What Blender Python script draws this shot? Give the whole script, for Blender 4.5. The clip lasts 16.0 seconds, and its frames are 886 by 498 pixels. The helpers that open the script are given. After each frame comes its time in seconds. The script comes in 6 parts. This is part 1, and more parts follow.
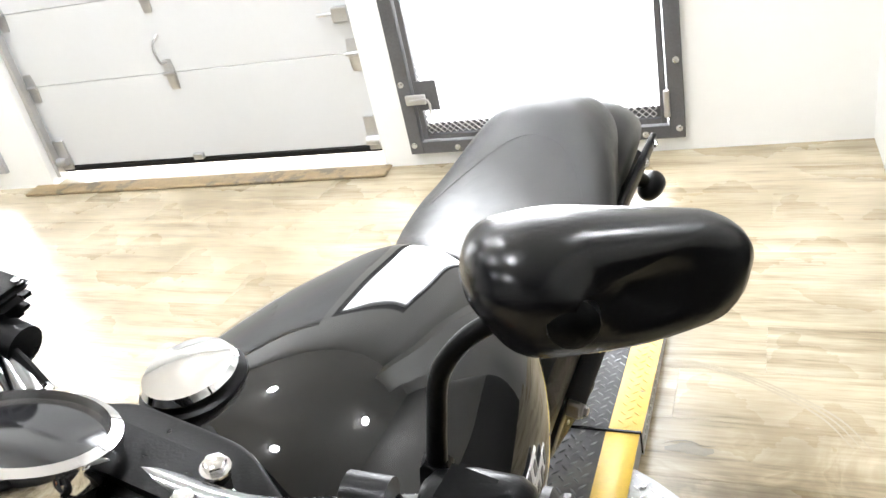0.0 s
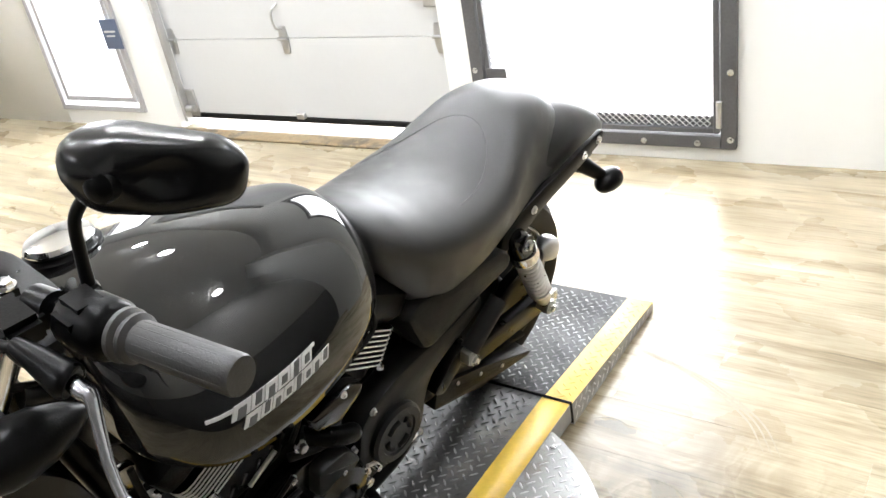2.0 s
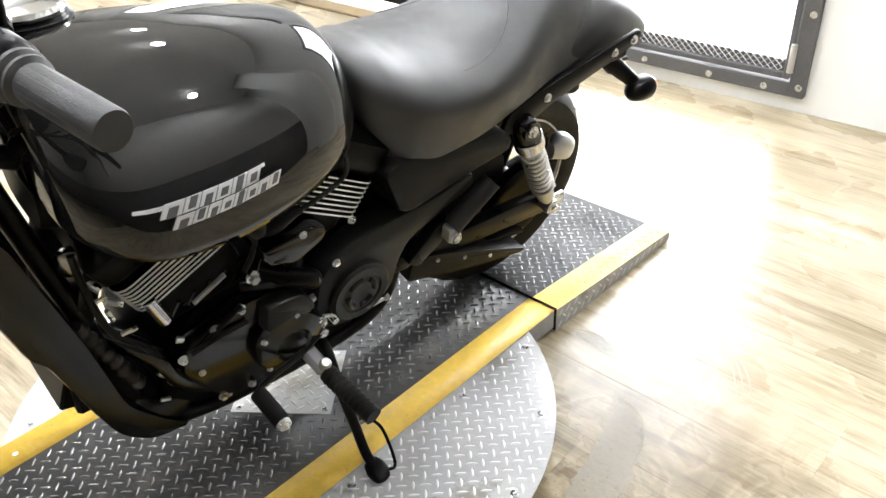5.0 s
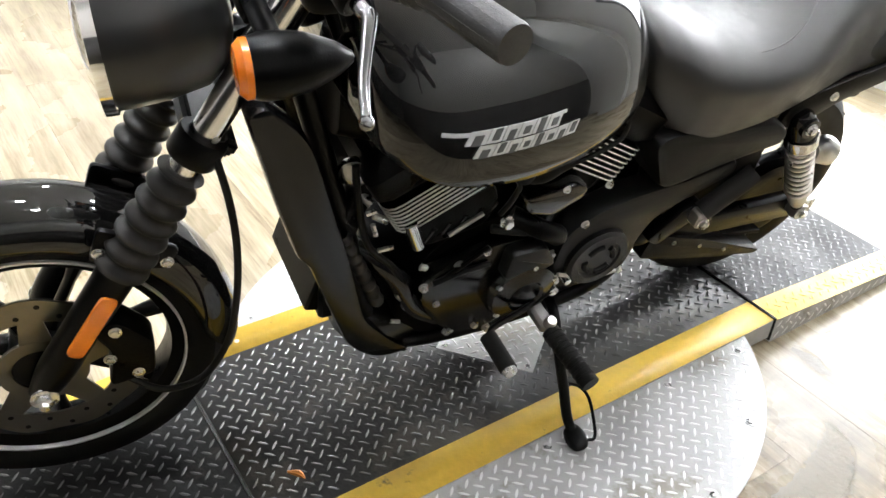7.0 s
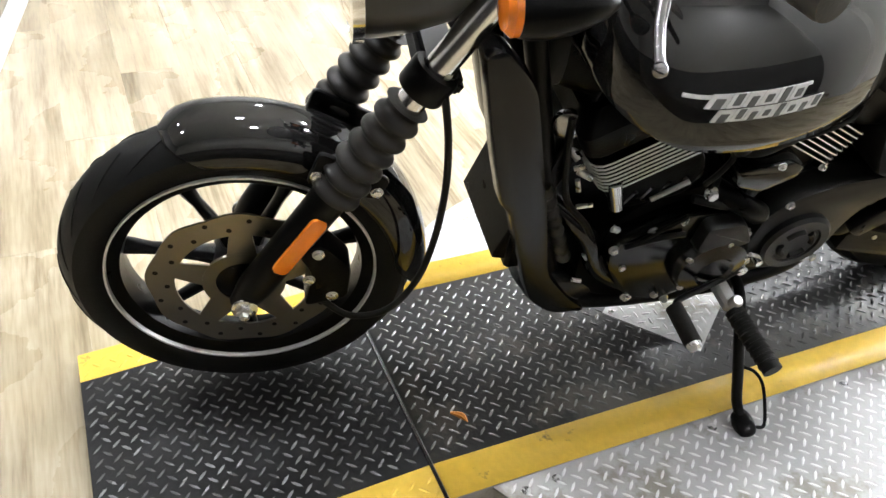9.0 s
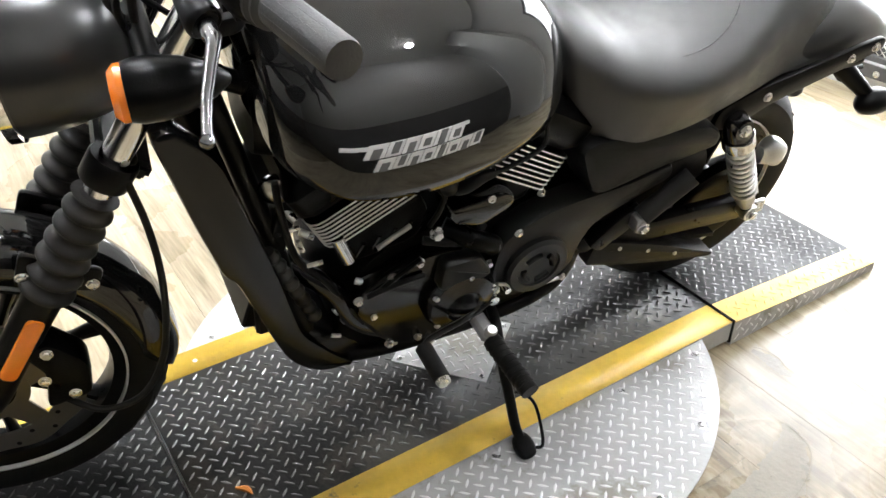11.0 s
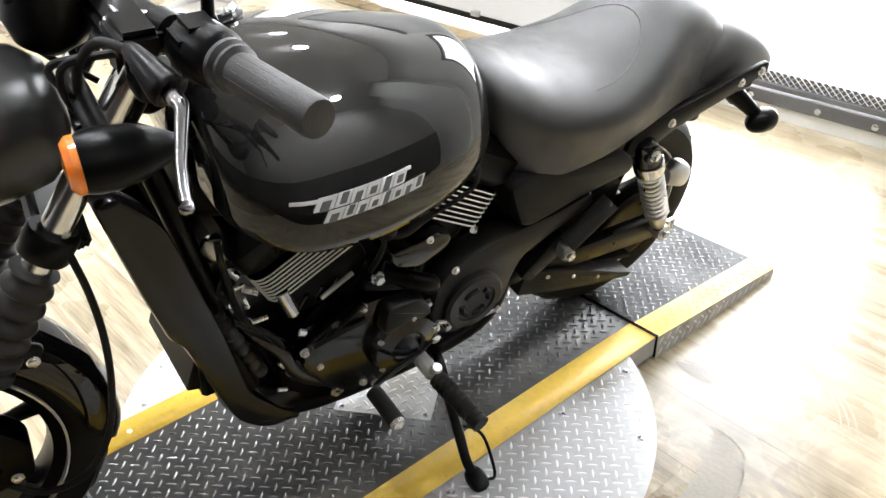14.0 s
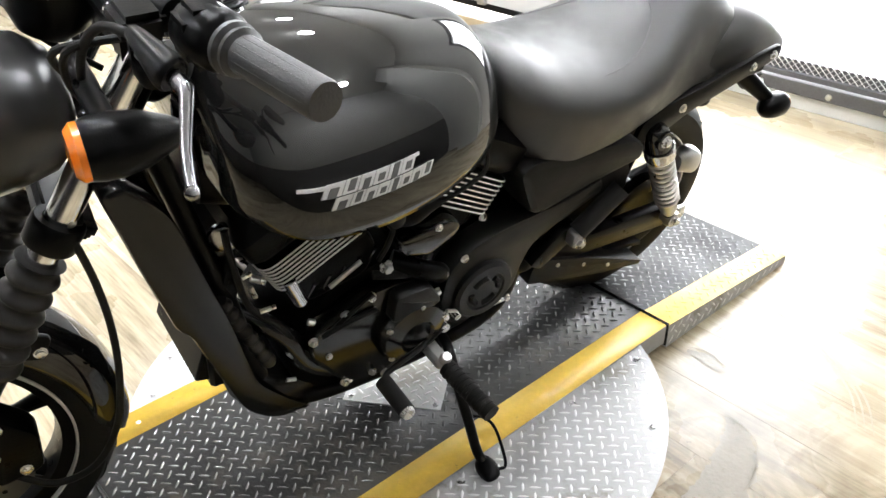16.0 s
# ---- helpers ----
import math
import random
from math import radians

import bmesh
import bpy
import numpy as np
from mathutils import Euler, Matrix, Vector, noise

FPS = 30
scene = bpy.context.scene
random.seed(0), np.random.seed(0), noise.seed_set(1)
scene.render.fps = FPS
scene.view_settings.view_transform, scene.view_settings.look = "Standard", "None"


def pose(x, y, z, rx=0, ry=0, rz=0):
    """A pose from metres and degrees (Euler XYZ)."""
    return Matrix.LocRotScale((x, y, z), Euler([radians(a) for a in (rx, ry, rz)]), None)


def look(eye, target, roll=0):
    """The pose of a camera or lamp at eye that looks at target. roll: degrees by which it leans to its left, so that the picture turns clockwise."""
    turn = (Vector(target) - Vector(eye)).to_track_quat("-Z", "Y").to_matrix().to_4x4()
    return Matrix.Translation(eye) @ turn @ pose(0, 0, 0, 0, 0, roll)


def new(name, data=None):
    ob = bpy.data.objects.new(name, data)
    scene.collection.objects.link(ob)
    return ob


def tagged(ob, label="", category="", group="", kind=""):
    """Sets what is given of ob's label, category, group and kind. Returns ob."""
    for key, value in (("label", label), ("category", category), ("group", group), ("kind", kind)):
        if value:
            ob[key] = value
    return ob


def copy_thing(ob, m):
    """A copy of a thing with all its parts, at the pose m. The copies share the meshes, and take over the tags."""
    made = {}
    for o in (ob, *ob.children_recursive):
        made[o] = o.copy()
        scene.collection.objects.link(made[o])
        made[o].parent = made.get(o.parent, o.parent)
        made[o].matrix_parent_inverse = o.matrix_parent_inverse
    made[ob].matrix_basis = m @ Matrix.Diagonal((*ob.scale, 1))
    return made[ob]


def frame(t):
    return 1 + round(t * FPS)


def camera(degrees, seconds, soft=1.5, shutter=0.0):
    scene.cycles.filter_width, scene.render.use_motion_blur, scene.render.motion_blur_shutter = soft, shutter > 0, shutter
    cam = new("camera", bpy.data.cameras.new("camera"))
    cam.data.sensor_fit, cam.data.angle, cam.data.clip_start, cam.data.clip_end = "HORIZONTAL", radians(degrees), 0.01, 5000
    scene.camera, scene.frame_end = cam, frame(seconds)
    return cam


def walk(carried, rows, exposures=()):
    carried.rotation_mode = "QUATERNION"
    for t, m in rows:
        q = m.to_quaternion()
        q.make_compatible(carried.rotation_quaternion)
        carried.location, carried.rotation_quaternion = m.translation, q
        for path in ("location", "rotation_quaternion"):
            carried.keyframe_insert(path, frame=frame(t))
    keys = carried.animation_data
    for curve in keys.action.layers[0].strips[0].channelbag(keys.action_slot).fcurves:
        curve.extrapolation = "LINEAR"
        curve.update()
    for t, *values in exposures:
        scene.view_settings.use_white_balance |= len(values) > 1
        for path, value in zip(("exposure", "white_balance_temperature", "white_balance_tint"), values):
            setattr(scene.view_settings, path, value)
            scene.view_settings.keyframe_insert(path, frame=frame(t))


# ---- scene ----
cam = camera(55.4, 16.0)
PATH = [
    (0, (0.622, -0.68, 1.402), (-0.132, 0.886, 0.411), -12.8),
    (0.5, (0.723, -0.57, 1.403), (-0.175, 0.935, 0.439), -11.3),
    (1, (0.788, -0.543, 1.376), (-0.257, 0.849, 0.391), -14.7),
    (1.5, (0.94, -0.614, 1.377), (-0.137, 0.811, 0.478), -13.6),
    (2, (1.113, -0.704, 1.39), (0.035, 0.689, 0.443), -10.4),
    (2.5, (1.193, -0.692, 1.372), (0.069, 0.655, 0.412), -7.0),
    (3, (1.246, -0.656, 1.339), (0.063, 0.639, 0.379), -6.0),
    (3.2, (1.255, -0.642, 1.321), (0.049, 0.623, 0.349), -6.2),
    (5.3, (1.214, -0.631, 1.277), (0.066, 0.579, 0.174), -1.7),
    (5.5, (1.207, -0.645, 1.275), (0.038, 0.549, 0.175), -1.8),
    (6, (1.175, -0.673, 1.266), (-0.039, 0.44, 0.131), -0.6),
    (6.5, (1.15, -0.717, 1.256), (-0.112, 0.331, 0.112), 0.9),
    (7, (1.112, -0.762, 1.249), (-0.232, 0.169, 0.097), 2.7),
    (7.5, (1.084, -0.812, 1.241), (-0.312, -0.022, 0.045), 3.0),
    (8, (1.066, -0.858, 1.232), (-0.363, -0.179, 0.009), 3.3),
    (8.2, (1.058, -0.877, 1.227), (-0.387, -0.244, -0.002), 3.2),
    (10.3, (1.114, -0.784, 1.245), (-0.223, 0.081, 0.034), 2.4),
    (10.5, (1.146, -0.745, 1.251), (-0.188, 0.154, 0.062), 0.9),
    (11, (1.206, -0.649, 1.257), (-0.183, 0.251, 0.134), -0.3),
    (11.5, (1.207, -0.632, 1.266), (-0.16, 0.323, 0.161), -1.3),
    (12, (1.188, -0.657, 1.271), (-0.094, 0.442, 0.2), -1.6),
    (12.5, (1.185, -0.683, 1.276), (-0.077, 0.467, 0.233), -0.8),
    (13, (1.182, -0.701, 1.273), (-0.084, 0.44, 0.227), -0.8),
    (13.5, (1.18, -0.712, 1.274), (-0.092, 0.424, 0.23), -0.9),
    (14, (1.18, -0.719, 1.276), (-0.1, 0.407, 0.229), -0.8),
    (14.5, (1.178, -0.722, 1.272), (-0.102, 0.399, 0.221), -0.8),
    (15, (1.177, -0.723, 1.269), (-0.105, 0.395, 0.217), -1.0),
    (15.5, (1.173, -0.721, 1.268), (-0.109, 0.392, 0.21), -1.2),
    (16, (1.171, -0.715, 1.264), (-0.112, 0.39, 0.2), -1.5),
]
walk(cam, [(t, look(eye, target, roll)) for t, eye, target, roll in PATH], [(0, 0.88), (1, 0.82), (2.5, 0.92), (5.3, 1.0), (6.5, 1.0), (7.5, 0.94), (8.2, 1.0), (10.3, 0.97), (12, 1.02), (16, 1.02)])


# ---- sizes ----
DECK = 0.065                       # height of the turntable deck
RAMP_X0, RAMP_X1, STRIPE = -0.245, 0.33, 0.074
JOINT_F, JOINT_R, RAMP_F, RAMP_R = -0.49, 0.69, -1.02, 1.22
DISC_X, DISC_Y, DISC_R = 0.075, 0.09, 0.56
ROOM_X0, ROOM_X1, ROOM_Y0, CEIL, DARK_WALL_TOP = -4.4, 1.9, -4.2, 3.0, 1.1
WALL = pose(0, 2.225, 0, 0, 0, 3.5)  # back wall: u along it, v into it

# ---- world, light ----
world = bpy.data.worlds.new("world")
scene.world = world
world.use_nodes = True
sky = world.node_tree.nodes.new("ShaderNodeTexSky")
sky.sky_type, sky.sun_disc = "NISHITA", False
sky.sun_elevation, sky.sun_rotation = radians(40), radians(20)
world.node_tree.links.new(sky.outputs[0], world.node_tree.nodes["Background"].inputs[0])
world.node_tree.nodes["Background"].inputs[1].default_value = 0.12
scene.view_settings.exposure = 1.0

# ---- materials ----


def material(name, colour, rough=0.5, metal=0.0, coat=0.0, vary=0.15, scale=30.0, bump=0.0, bump_scale=200.0, spec=0.5, rough_vary=0.1, scuff=None, scuff_scale=9.0, scuff_cut=0.6):
    """A surface with variation at two scales and fine relief."""
    m = bpy.data.materials.new(name)
    m.use_nodes = True
    t, b = m.node_tree, m.node_tree.nodes["Principled BSDF"]
    co = t.nodes.new("ShaderNodeTexCoord")
    n1, n2 = t.nodes.new("ShaderNodeTexNoise"), t.nodes.new("ShaderNodeTexNoise")
    n1.inputs["Scale"].default_value, n1.inputs["Detail"].default_value = scale, 6
    n2.inputs["Scale"].default_value, n2.inputs["Detail"].default_value = scale * 9, 3
    mix = t.nodes.new("ShaderNodeMix")
    mix.data_type, mix.blend_type = "RGBA", "MIX"
    add = t.nodes.new("ShaderNodeMath")
    add.operation = "ADD"
    half = t.nodes.new("ShaderNodeMath")
    half.operation, half.inputs[1].default_value = "MULTIPLY", 0.5
    for n in (n1, n2):
        t.links.new(co.outputs["Object"], n.inputs["Vector"])
    t.links.new(n1.outputs["Fac"], add.inputs[0])
    t.links.new(n2.outputs["Fac"], add.inputs[1])
    t.links.new(add.outputs[0], half.inputs[0])
    t.links.new(half.outputs[0], mix.inputs["Factor"])
    mix.inputs["A"].default_value = (*[c * (1 - vary) for c in colour], 1)
    mix.inputs["B"].default_value = (*[min(1, c * (1 + vary)) for c in colour], 1)
    colour_out = mix.outputs["Result"]
    if scuff:
        n4, cut, worn = t.nodes.new("ShaderNodeTexNoise"), t.nodes.new("ShaderNodeMapRange"), t.nodes.new("ShaderNodeMix")
        n4.inputs["Scale"].default_value, n4.inputs["Detail"].default_value, n4.inputs["Roughness"].default_value = scuff_scale, 9, 0.68
        cut.inputs["From Min"].default_value, cut.inputs["From Max"].default_value = scuff_cut, scuff_cut + 0.07
        worn.data_type = "RGBA"
        worn.inputs["B"].default_value = (*scuff, 1)
        t.links.new(co.outputs["Object"], n4.inputs["Vector"])
        t.links.new(n4.outputs["Fac"], cut.inputs["Value"])
        t.links.new(cut.outputs[0], worn.inputs["Factor"])
        t.links.new(colour_out, worn.inputs["A"])
        colour_out = worn.outputs["Result"]
    t.links.new(colour_out, b.inputs["Base Color"])
    ramp = t.nodes.new("ShaderNodeMapRange")
    ramp.inputs["From Min"].default_value, ramp.inputs["From Max"].default_value = 0.3, 0.7
    ramp.inputs["To Min"].default_value, ramp.inputs["To Max"].default_value = max(0.02, rough * (1 - rough_vary)), min(1, rough * (1 + rough_vary))
    t.links.new(n1.outputs["Fac"], ramp.inputs["Value"])
    t.links.new(ramp.outputs[0], b.inputs["Roughness"])
    b.inputs["Metallic"].default_value = metal
    b.inputs["Specular IOR Level"].default_value = spec
    b.inputs["Coat Weight"].default_value = coat
    b.inputs["Coat Roughness"].default_value = 0.03
    if bump:
        n3, bp = t.nodes.new("ShaderNodeTexNoise"), t.nodes.new("ShaderNodeBump")
        n3.inputs["Scale"].default_value, n3.inputs["Detail"].default_value = bump_scale, 4
        bp.inputs["Strength"].default_value, bp.inputs["Distance"].default_value = bump, 0.002
        t.links.new(co.outputs["Object"], n3.inputs["Vector"])
        t.links.new(n3.outputs["Fac"], bp.inputs["Height"])
        t.links.new(bp.outputs[0], b.inputs["Normal"])
    return m


def glowing(name, colour, strength):
    m = bpy.data.materials.new(name)
    m.use_nodes = True
    b = m.node_tree.nodes["Principled BSDF"]
    b.inputs["Base Color"].default_value = (*colour, 1)
    b.inputs["Emission Color"].default_value = (*colour, 1)
    b.inputs["Emission Strength"].default_value = strength
    return m


def plank_material():
    m = material("vinyl plank", (0.5, 0.4, 0.28), 0.28, 0, 0.0, 0.0, 3.0, 0.0)
    t, b = m.node_tree, m.node_tree.nodes["Principled BSDF"]
    co, inf = t.nodes.new("ShaderNodeTexCoord"), t.nodes.new("ShaderNodeObjectInfo")
    mp, wv, ns = t.nodes.new("ShaderNodeMapping"), t.nodes.new("ShaderNodeTexNoise"), t.nodes.new("ShaderNodeTexNoise")
    mul = t.nodes.new("ShaderNodeVectorMath")
    mul.operation = "SCALE"
    cmb = t.nodes.new("ShaderNodeCombineXYZ")
    t.links.new(inf.outputs["Random"], cmb.inputs[0])
    t.links.new(inf.outputs["Random"], cmb.inputs[1])
    t.links.new(cmb.outputs[0], mul.inputs[0])
    mul.inputs["Scale"].default_value = 37.0
    addv = t.nodes.new("ShaderNodeVectorMath")
    t.links.new(co.outputs["Object"], addv.inputs[0])
    t.links.new(mul.outputs[0], addv.inputs[1])
    t.links.new(addv.outputs[0], mp.inputs["Vector"])
    mp.inputs["Scale"].default_value = (0.75, 10.0, 10.0)
    wv.inputs["Scale"].default_value, wv.inputs["Detail"].default_value, wv.inputs["Distortion"].default_value = 2.2, 7, 0.25
    ns.inputs["Scale"].default_value, ns.inputs["Detail"].default_value = 14, 6
    t.links.new(mp.outputs[0], wv.inputs["Vector"])
    t.links.new(mp.outputs[0], ns.inputs["Vector"])
    cr = t.nodes.new("ShaderNodeValToRGB")
    e = cr.color_ramp.elements
    e[0].position, e[0].color = 0.32, (0.22, 0.17, 0.1, 1)
    e[1].position, e[1].color = 0.68, (0.6, 0.535, 0.405, 1)
    mid = e.new(0.5)
    mid.color = (0.455, 0.39, 0.275, 1)
    mixf = t.nodes.new("ShaderNodeMix")
    mixf.inputs["Factor"].default_value = 0.35
    t.links.new(wv.outputs["Fac"], mixf.inputs["A"])
    t.links.new(ns.outputs["Fac"], mixf.inputs["B"])
    t.links.new(mixf.outputs["Result"], cr.inputs["Fac"])
    hsv = t.nodes.new("ShaderNodeHueSaturation")
    val = t.nodes.new("ShaderNodeMapRange")
    val.inputs["To Min"].default_value, val.inputs["To Max"].default_value = 0.88, 1.1
    t.links.new(inf.outputs["Random"], val.inputs["Value"])
    t.links.new(val.outputs[0], hsv.inputs["Value"])
    t.links.new(cr.outputs["Color"], hsv.inputs["Color"])
    geo, stain, lo_hi, mul2 = t.nodes.new("ShaderNodeNewGeometry"), t.nodes.new("ShaderNodeTexNoise"), t.nodes.new("ShaderNodeMapRange"), t.nodes.new("ShaderNodeMix")
    stain.inputs["Scale"].default_value, stain.inputs["Detail"].default_value = 2.1, 9
    t.links.new(geo.outputs["Position"], stain.inputs["Vector"])
    t.links.new(stain.outputs["Fac"], lo_hi.inputs["Value"])
    lo_hi.inputs["From Min"].default_value, lo_hi.inputs["From Max"].default_value = 0.42, 0.62
    mul2.data_type, mul2.blend_type = "RGBA", "MIX"
    dirt = t.nodes.new("ShaderNodeMix")
    dirt.data_type, dirt.blend_type = "RGBA", "MULTIPLY"
    dirt.inputs["Factor"].default_value = 1.0
    mul2.inputs["A"].default_value, mul2.inputs["B"].default_value = (0.74, 0.72, 0.67, 1), (1, 1, 1, 1)
    t.links.new(lo_hi.outputs[0], mul2.inputs["Factor"])
    t.links.new(hsv.outputs[0], dirt.inputs["A"])
    t.links.new(mul2.outputs["Result"], dirt.inputs["B"])
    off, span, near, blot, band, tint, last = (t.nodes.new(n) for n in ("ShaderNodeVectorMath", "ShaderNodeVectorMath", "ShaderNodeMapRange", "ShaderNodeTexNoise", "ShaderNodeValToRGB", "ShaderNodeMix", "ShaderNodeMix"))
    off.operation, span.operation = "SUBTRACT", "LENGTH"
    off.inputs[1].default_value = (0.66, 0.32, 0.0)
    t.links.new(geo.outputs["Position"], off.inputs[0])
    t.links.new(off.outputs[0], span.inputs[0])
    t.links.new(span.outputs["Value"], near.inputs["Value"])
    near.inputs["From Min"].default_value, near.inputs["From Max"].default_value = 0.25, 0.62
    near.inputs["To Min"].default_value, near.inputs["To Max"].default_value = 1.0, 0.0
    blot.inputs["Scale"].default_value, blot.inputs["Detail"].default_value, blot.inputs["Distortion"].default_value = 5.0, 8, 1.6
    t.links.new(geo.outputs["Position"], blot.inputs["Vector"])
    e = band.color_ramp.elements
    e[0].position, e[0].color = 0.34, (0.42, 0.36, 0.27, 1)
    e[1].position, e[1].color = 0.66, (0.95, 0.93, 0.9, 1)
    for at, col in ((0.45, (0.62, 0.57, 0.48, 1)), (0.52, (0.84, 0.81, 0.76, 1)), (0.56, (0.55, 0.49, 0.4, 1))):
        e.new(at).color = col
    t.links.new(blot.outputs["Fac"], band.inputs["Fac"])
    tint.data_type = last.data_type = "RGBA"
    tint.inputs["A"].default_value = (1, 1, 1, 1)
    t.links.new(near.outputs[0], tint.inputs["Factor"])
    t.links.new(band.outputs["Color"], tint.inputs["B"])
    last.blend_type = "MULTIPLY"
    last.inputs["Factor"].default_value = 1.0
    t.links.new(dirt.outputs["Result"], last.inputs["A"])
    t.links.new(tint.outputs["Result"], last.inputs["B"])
    t.links.new(last.outputs["Result"], b.inputs["Base Color"])
    bp = t.nodes.new("ShaderNodeBump")
    bp.inputs["Strength"].default_value, bp.inputs["Distance"].default_value = 0.15, 0.001
    t.links.new(ns.outputs["Fac"], bp.inputs["Height"])
    t.links.new(bp.outputs[0], b.inputs["Normal"])
    return m


M_WALL = material("white wall paint", (0.82, 0.82, 0.8), 0.6, 0, 0, 0.03, 2, 0.15, 120)
# for the unseen lower walls, dark to hold down bounce light
M_UNSEENDARK = material("dark unseen wall", (0.03, 0.029, 0.028), 0.7, 0, 0, 0.25, 2, 0.15, 120)
M_GREYWALL = material("pale grey wall paint", (0.7, 0.69, 0.67), 0.65, 0, 0, 0.05, 2, 0.15, 120)
M_CEIL = material("ceiling paint", (0.86, 0.84, 0.81), 0.8, 0, 0, 0.06, 3, 0.1, 60)
M_DOOR = material("white enamel door", (0.6, 0.61, 0.62), 0.4, 0, 0, 0.03, 4, 0.1, 90)
M_GREYPAINT = material("grey painted steel", (0.1, 0.1, 0.105), 0.5, 0.2, 0, 0.4, 14, 0.3, 80)
M_ALU = material("aluminium frame", (0.42, 0.42, 0.43), 0.45, 0.2, 0, 0.15, 12)
M_GALV = material("galvanised steel", (0.55, 0.55, 0.55), 0.4, 0.9, 0, 0.2, 20)
M_OSB = material("worn plywood threshold", (0.25, 0.18, 0.092), 0.6, 0, 0, 0.6, 5, 0.35, 60, scuff=(0.13, 0.1, 0.06), scuff_scale=8, scuff_cut=0.52)
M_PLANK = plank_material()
M_SUBFLOOR = material("dark floor joint", (0.12, 0.09, 0.06), 0.7, 0, 0, 0.2, 5)
M_BLACKDECK = material("worn black tread plate", (0.03, 0.0295, 0.029), 0.42, 0, 0, 0.5, 5, 0.3, 150, spec=0.45, rough_vary=0.3, scuff=(0.075, 0.069, 0.058), scuff_scale=6, scuff_cut=0.55)
M_BLACKRAMP = material("black painted ramp plate", (0.017, 0.017, 0.0172), 0.46, 0, 0, 0.5, 5, 0.3, 150, spec=0.14, rough_vary=0.3, scuff=(0.045, 0.042, 0.037), scuff_scale=7, scuff_cut=0.6)
M_LUGDARK = material("rubbed black tread lug", (0.17, 0.17, 0.17), 0.26, 0.5, 0, 0.6, 7, spec=0.6, rough_vary=0.4)
M_YELLOW = material("worn yellow paint", (0.66, 0.43, 0.045), 0.5, 0, 0, 0.3, 7, 0.2, 120, rough_vary=0.3, scuff=(0.16, 0.11, 0.025), scuff_scale=16, scuff_cut=0.63)
M_STEEL = material("bright tread plate", (0.44, 0.44, 0.44), 0.46, 0.45, 0, 0.25, 5, 0.2, 150, rough_vary=0.3, scuff=(0.3, 0.285, 0.25), scuff_scale=6, scuff_cut=0.55)
M_LUGSTEEL = material("polished tread lug", (0.8, 0.8, 0.8), 0.32, 0.35, 0, 0.15, 12)
M_RUBBERSEAL = material("black rubber", (0.005, 0.005, 0.005), 0.55, 0, 0, 0.2, 30, spec=0.2)
M_BLACK = material("gloss black paint", (0.008, 0.0078, 0.0076), 0.3, 0, 1.0, 0.1, 8, spec=0.0)
M_FENDER = material("satin black fender paint", (0.012, 0.0118, 0.0118), 0.36, 0, 0, 0.15, 12, 0.1, 400, spec=0.6)
M_LAMPSHELL = material("half-gloss black lamp shell", (0.012, 0.012, 0.012), 0.3, 0, 0, 0.1, 12, spec=0.6)
M_SATIN = material("satin black powder coat", (0.0015, 0.0015, 0.0016), 0.3, 0, 0, 0.2, 30, 0.12, 400, spec=0.12)
M_PLASTIC = material("grained black plastic", (0.004, 0.004, 0.0042), 0.42, 0, 0, 0.2, 40, 0.3, 700, spec=0.15)
M_ENGINE = material("black engine casting", (0.0012, 0.0012, 0.0012), 0.3, 0, 0, 0.25, 25, 0.25, 300, spec=0.07)
M_ENGINEGLOSS = material("smooth black engine cover", (0.003, 0.003, 0.003), 0.18, 0, 0.0, 0.2, 20, spec=0.5)
M_LEATHER = material("black vinyl seat", (0.01, 0.0096, 0.0095), 0.4, 0, 0, 0.15, 30, 0.3, 900, spec=0.7, rough_vary=0.15)
M_TYRE = material("tyre rubber", (0.007, 0.007, 0.007), 0.5, 0, 0, 0.25, 30, 0.2, 300, spec=0.15)
M_GRIP = material("ribbed rubber grip", (0.02, 0.0195, 0.0195), 0.48, 0, 0, 0.2, 40, 0.25, 300, spec=0.55)
M_PEG = material("dark peg rubber", (0.012, 0.0115, 0.011), 0.6, 0, 0, 0.25, 40, 0.3, 300, spec=0.2)
M_BOOT = material("fork gaiter rubber", (0.013, 0.0118, 0.0105), 0.42, 0, 0, 0.3, 25, 0.12, 200, spec=0.3)
M_CHROME = material("chrome", (0.8, 0.8, 0.8), 0.07, 1, 0, 0.04, 10)
M_SPRING = material("zinc-plated spring", (0.75, 0.75, 0.74), 0.3, 0.85, 0, 0.1, 60)
M_FORKTUBE = material("polished fork tube", (0.72, 0.72, 0.72), 0.16, 1, 0, 0.06, 12)
M_FIN = material("machined fin edge", (0.8, 0.8, 0.79), 0.36, 0.45, 0, 0.08, 60)
M_ROTOR = material("brake disc steel", (0.2, 0.185, 0.16), 0.32, 0.9, 0, 0.15, 50)
M_BOLT = material("zinc bolt", (0.6, 0.6, 0.6), 0.28, 0.95, 0, 0.1, 60)
M_AMBER = material("amber plastic lens", (0.85, 0.2, 0.008), 0.18, 0, 0.5, 0.15, 40)
M_REFLECTOR = material("orange reflector", (0.85, 0.22, 0.01), 0.25, 0, 0.3, 0.1, 60)
M_COVER = material("satin dark grey cover", (0.006, 0.006, 0.0058), 0.4, 0, 0, 0.25, 25, 0.25, 350, spec=0.26)
M_GAUGE = material("dark gauge glass", (0.012, 0.012, 0.013), 0.12, 0, 0, 0.2, 30, spec=0.4)
M_RED = material("red tail lens", (0.3, 0.008, 0.008), 0.15, 0, 0.5, 0.1, 40)
